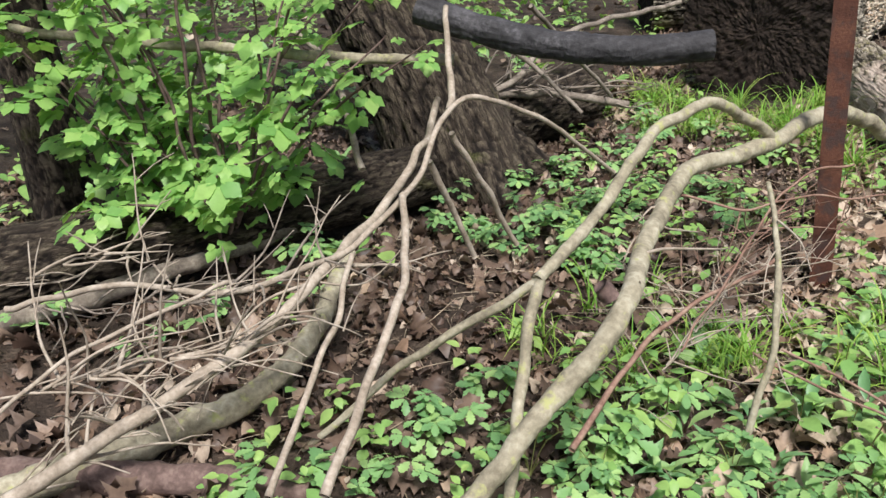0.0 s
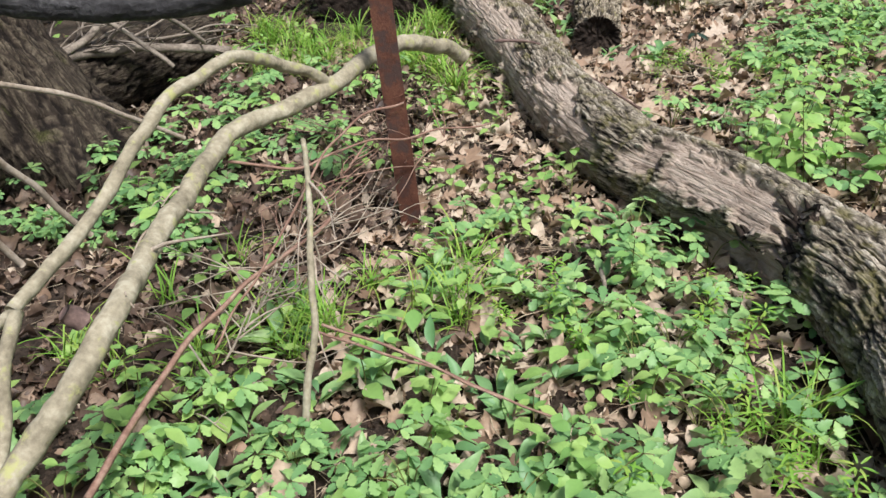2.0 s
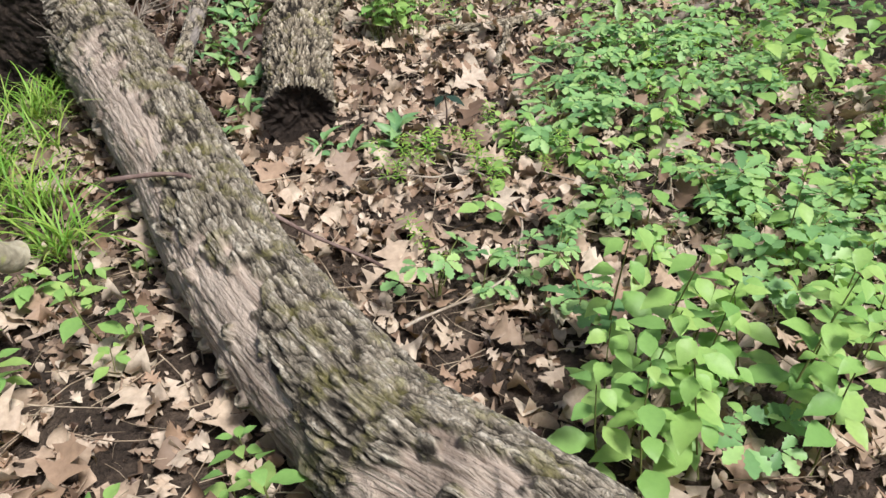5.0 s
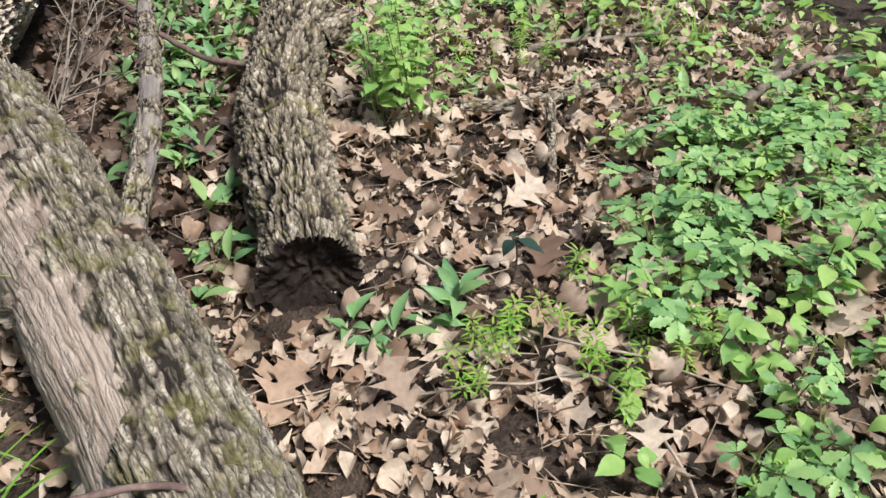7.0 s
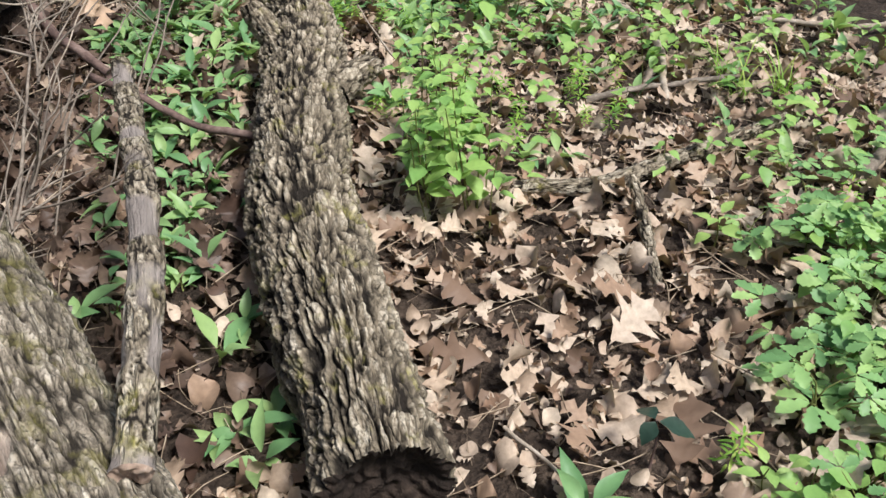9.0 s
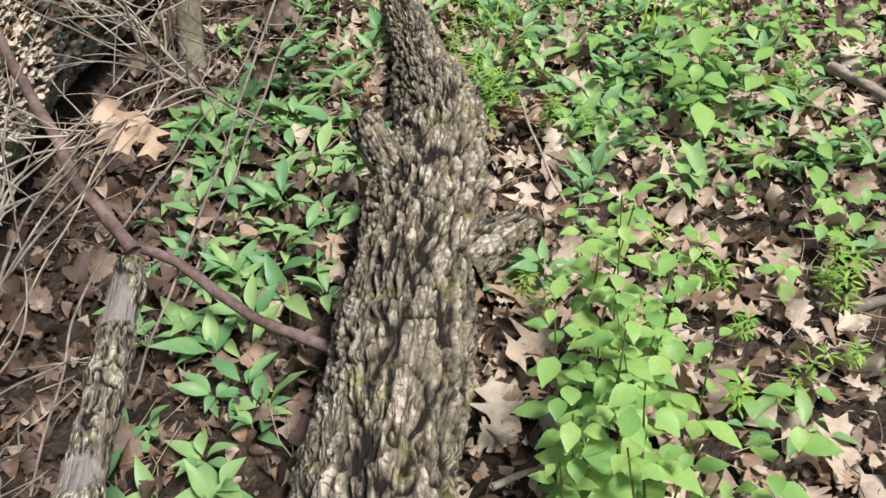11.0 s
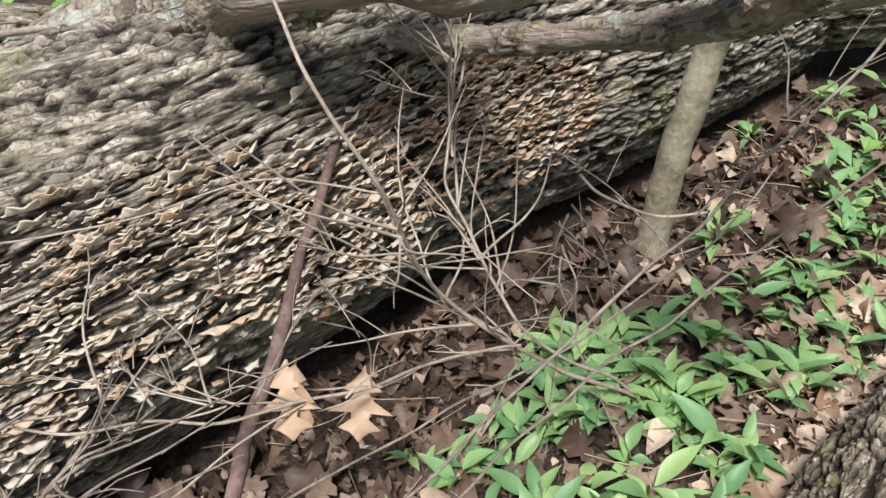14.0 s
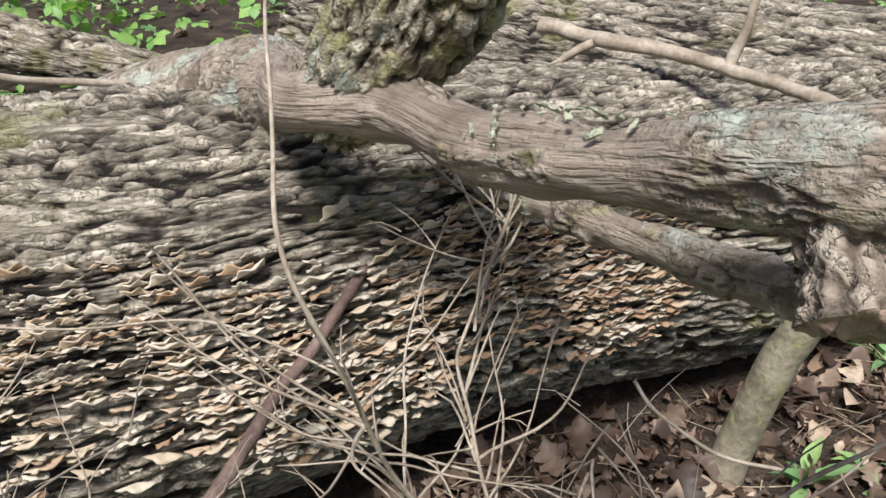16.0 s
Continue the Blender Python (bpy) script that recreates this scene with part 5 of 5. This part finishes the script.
# small fragments between the leaves
FR = random.Random(99)
for k in range(11000):
    x, y = FR.uniform(-1.4, 2.2), FR.uniform(0.0, 6.8)
    if clear(x, y, -0.02):
        HEAPS["damp_shaded" if k % 3 == 0 or x < -0.02 and y > 3.6 else "crumpled"].add(SHAPES["crumpled"][k % 6], pose(x, y, gz(x, y) + FR.uniform(0.004, 0.022), FR.gauss(0, 14), FR.gauss(0, 14), FR.uniform(0, 360)) @ Matrix.Scale(FR.uniform(0.18, 0.45), 4))

HEAPS["damp_shaded"].done("damp_leaf_litter", WET_SHADED, "damp brown leaf litter near fallen timber, darkened for shade", "leaf litter")
HEAPS["crumpled"].done("leaf_fragments", DRY, "crumpled brown dry leaves and leaf fragments", "leaf litter")
HEAPS["oak"].done("leaf_litter", DRY, "thick litter of dry curled oak leaves", "leaf litter")
for kind, name, mat, label in (("lance", "long_leaved_growth", LANCE_G, "low growth of long-leaved woodland plants"), ("palm", "cut_leaved_growth", PALM_G, "carpet of cut-leaved green ground cover"), ("herb", "herb_growth", HERB_G, "scattered growth of fresh green herbs"), ("weed", "weed_growth", HERB_G, "stand of bright broad-leaved weeds"), ("bush", "shoot_growth", HERB_G, "cluster of leafy green shoots"), ("cleaver", "whorled_growth", GRASS_G, "fine whorled green bedstraw plants"), ("grass", "grass_tufts", GRASS_G, "tufts of thin bright green grass")):
    HEAPS[kind].done(name, mat, label, "plants")

# straws, leaf stalks and bits of twig in the litter
STRAW = stuff_mat("straw_and_twig_bits", ((0.0, (0.10, 0.07, 0.05)), (0.45, (0.34, 0.26, 0.18)), (1.0, (0.58, 0.49, 0.36))), 5, 40, 0.8, 0.3, 0.001)
bits, BR = Heap(), random.Random(77)
straw = [rod([(0, -0.5, 0), (b, 0, 0.02), (0, 0.5, 0)], 0.012, 0.007, 3, 0.34) for b in (-0.06, 0.03, 0.1)]
for k in range(6500):
    x, y = BR.uniform(-2.2, 2.2), BR.uniform(-0.3, 7.0)
    if clear(x, y, -0.02):
        bits.add(straw[k % 3], pose(x, y, gz(x, y) + BR.uniform(0.015, 0.04), BR.gauss(0, 9), 0, BR.uniform(0, 360)) @ Matrix.Scale(BR.choice((0.03, 0.05, 0.08, 0.12, 0.18)), 4))
bits.done("litter_debris", STRAW, "thin straws, leaf stalks and twig bits in the litter", "leaf litter")

# large pale oak leaves that lie on top
for x, y, s, a in ((-0.29, 2.16, 1.25, 40), (0.12, 2.71, 1.1, 80), (0.69, 2.85, 1.1, 190), (0.29, 2.49, 1.2, 10), (0.22, 1.23, 1.15, 150), (0.98, 5.02, 1.25, 170), (0.87, 4.40, 1.35, 200), (0.78, 4.6, 1.2, 230), (0.56, 5.78, 1.2, 200), (0.62, 5.50, 1.2, 160), (0.90, 6.34, 1.3, 80), (0.36, 3.74, 1.2, 60), (-0.18, 3.48, 1.2, 130), (0.91, 3.66, 1.4, 300), (0.39, 3.25, 1.2, 30), (0.42, 4.75, 1.5, 5), (1.23, 4.02, 1.0, 90), (-0.27, 1.95, 1.1, 100), (-0.55, 2.5, 1.2, 60), (0.53, 5.14, 1.2, 20)):
    leaf = new("large_oak_leaf", leaf_mesh("oak", R.choice((0, 2, 4, 6)), DRY))
    leaf.matrix_basis = pose(x, y, gz(x, y) + 0.03, R.uniform(-14, 14), R.uniform(-14, 14), a) @ Matrix.Scale(s, 4)
    tagged(leaf, "large pale dry oak leaf on the litter", "leaf", "large oak leaves")

# the tallest shoot in the cluster
single_plant("bush", pose(0.52, 4.66, gz(0.52, 4.66), 0, 0, 40) @ Matrix.Diagonal((1, 1, 1.15, 1)))
# two dry leaves caught on the dead shrub
for q, rz, ry in (((-0.43, 5.07, 0.485), 216, 6), ((-0.395, 5.185, 0.405), 222, -12), ((-0.42, 5.085, 0.485), 200, 20)):
    leaf = new("caught_oak_leaf", leaf_mesh("oak", (4, 2, 0)[rz % 3], TANLEAF))
    leaf.matrix_basis = pose(*q, 0, 0, rz) @ pose(0, 0, 0, -44, ry, 0) @ Matrix.Diagonal((0.92, 0.95, 1, 1))
    tagged(leaf, "tan dry oak leaf hanging on a dead twig", "leaf", "leaves caught on twigs")
# yellow-green leaf on the trunk
leaf = new("fresh_leaf", leaf_mesh("ovate", 3, GRASS_G))
leaf.matrix_basis = pose(-0.785, 5.34, 0.60, 30, 20, 70)
tagged(leaf, "small yellow-green leaf lying on the bark", "leaf")

# dark mottled plant
o = thing("trillium", (0.53, 3.40, 0), "dark mottled three-leaved plant on a thin stem", "plant")
part("stalk", rod([(0.53, 3.40, 0), (0.535, 3.405, 0.07), (0.53, 3.41, 0.12)], 0.003, 0.002, 6, 0.02), BROWN, o)
for k in range(3):
    lf = new("leaf", leaf_mesh("ovate", k, DARK_G))
    lf.parent, lf.matrix_basis = o, pose(0, 0.01, 0.12, -15, 0, 120 * k) @ Matrix.Scale(0.95, 4)

# ---- leafy shrub at the start ----
shrubby = thing("leafy_shrub", (-2.75, 0.75, 0), "leafy shrub with bright green lobed leaves", "shrub")
for k in range(34):
    a = R.uniform(0, 6.28)
    top = Vector((-2.8 + 1.1 * math.cos(a) * R.uniform(0.3, 1), 0.85 + 0.6 * math.sin(a) * R.uniform(0.3, 1), R.uniform(0.3, 1.9)))
    b = Vector((-2.72 + R.uniform(-0.1, 0.1), 0.8 + R.uniform(-0.1, 0.1), 0))
    mid = b.lerp(top, 0.5) + Vector((R.uniform(-0.1, 0.1), R.uniform(-0.1, 0.1), 0.12))
    pts = [b, mid, top]
    part("stem", rod(pts, 0.009, 0.003, 6, 0.04, 0.01), BROWN, shrubby)
    ln = spline(pts, 0.03)
    for h in range(24):
        q = Vector(ln[int(R.uniform(0.3, 1) * (len(ln) - 1))]) + Vector((R.uniform(-0.13, 0.13), R.uniform(-0.13, 0.13), R.uniform(-0.06, 0.08)))
        leaf = new("leaf", leaf_mesh("maple", R.randrange(4), MAPLE_G))
        leaf.parent = shrubby
        leaf.matrix_basis = pose(q.x + 2.75, q.y - 0.75, q.z, R.uniform(-45, 10), R.uniform(-25, 25), R.uniform(90, 270)) @ Matrix.Scale(R.uniform(0.9, 1.6), 4)
# thicket of leaves behind, too far to count
far = Heap()
for cx, cy, cz, rx, ry, rz, n in ((-4.6, 1.6, 0.9, 0.9, 0.9, 0.8, 800), (-5.2, 3.2, 0.8, 1.1, 0.9, 0.8, 420), (-3.9, 4.4, 0.5, 1.2, 0.9, 0.5, 420), (-3.2, 0.9, 1.25, 0.6, 0.6, 0.4, 420), (-4.3, 5.4, 0.5, 1.0, 0.9, 0.5, 420), (-3.2, 6.6, 0.5, 0.9, 0.7, 0.5, 300), (-2.6, 3.6, 0.25, 0.6, 0.5, 0.25, 130), (-1.5, 8.2, 0.5, 1.5, 0.6, 0.5, 260), (-7, 5, 1.2, 2, 3, 1.2, 700), (-5, 9, 1.2, 3, 1.5, 1.2, 700), (2.8, 4.0, 0.25, 0.6, 0.9, 0.25, 160), (2.4, 6.6, 0.3, 0.8, 0.8, 0.3, 160)):
    for k in range(int(n * 0.62)):
        d = Vector((R.gauss(0, 0.5), R.gauss(0, 0.5), R.gauss(0, 0.5)))
        q = Vector((cx + rx * d.x, cy + ry * d.y, max(0.05, cz + rz * d.z)))
        far.add(SHAPES["maple" if k % 2 else "ovate"][R.randrange(4)], Matrix.Translation(q) @ pose(0, 0, 0, R.uniform(-50, 20), R.uniform(-30, 30), R.uniform(0, 360)) @ Matrix.Scale(R.uniform(0.9, 1.6), 4))
far.done("undergrowth", MAPLE_G, "dense green undergrowth beyond the fallen trunks", "undergrowth")

# ---- shelf fungus on the giant trunk ----
tc = spline(TRUNK, 0.02)
tr = np.interp(np.linspace(0, 1, len(tc)), np.linspace(0, 1, len(TRUNK_R)), TRUNK_R)
more, rusty, made = Heap(), Heap(), 0
for k in range(1900):
    y = R.uniform(4.6, 6.25)
    z_ang = R.gauss(-1.32, 0.26) + 0.25 * math.sin(y * 9)
    if not -1.9 < z_ang < -0.8:
        continue
    z_ang = round(z_ang / 0.055) * 0.055 + 0.02 * math.sin(y * 23) + R.gauss(0, 0.014) + 0.12 * (y - 5.4)
    i = int(np.argmin(abs(tc[:, 1] - y)))
    d = Vector(tc[min(i + 1, len(tc) - 1)] - tc[i - 1]).normalized()
    left = Vector((0, 0, 1)).cross(d).normalized()
    upw = d.cross(left)
    n = upw * math.cos(z_ang) + left * math.sin(z_ang)
    q = Vector(tc[i]) + n * (tr[i] + 0.004)
    shelf = (Vector((0, 0, 1)) - n * n.z * 0.8).normalized()
    side = n.cross(shelf).normalized()
    rot = Matrix((side, n, side.cross(n))).transposed().to_4x4()
    if rot.determinant() < 0:
        continue
    m = Matrix.Translation(q) @ rot @ pose(0, 0, 0, R.uniform(-10, 20), R.uniform(-14, 14), R.uniform(-20, 20)) @ Matrix.Scale(R.uniform(0.4, 1.0), 4)
    s = R.randrange(5)
    old = R.random() < 0.05 + 0.6 * float(smooth(5.3, 5.8, y))
    if made < 280:
        made += 1
        b = new("bracket", leaf_mesh("bracket", s, RUSTY_FUNGUS if old else FUNGUS))
        b.parent, b.matrix_basis = giant, Matrix.Translation(-giant.location) @ m
    else:
        (rusty if old else more).add(SHAPES["bracket"][s], m)
rest = part("small_bracket_growth", (np.vstack(more.v), np.vstack(more.f)), FUNGUS, giant, "rows of small buff bracket fungus")
tagged(rest, kind="stuff")
rest = part("rusty_bracket_growth", (np.vstack(rusty.v), np.vstack(rusty.f)), RUSTY_FUNGUS, giant, "rows of rust-brown bracket fungus")
tagged(rest, kind="stuff")
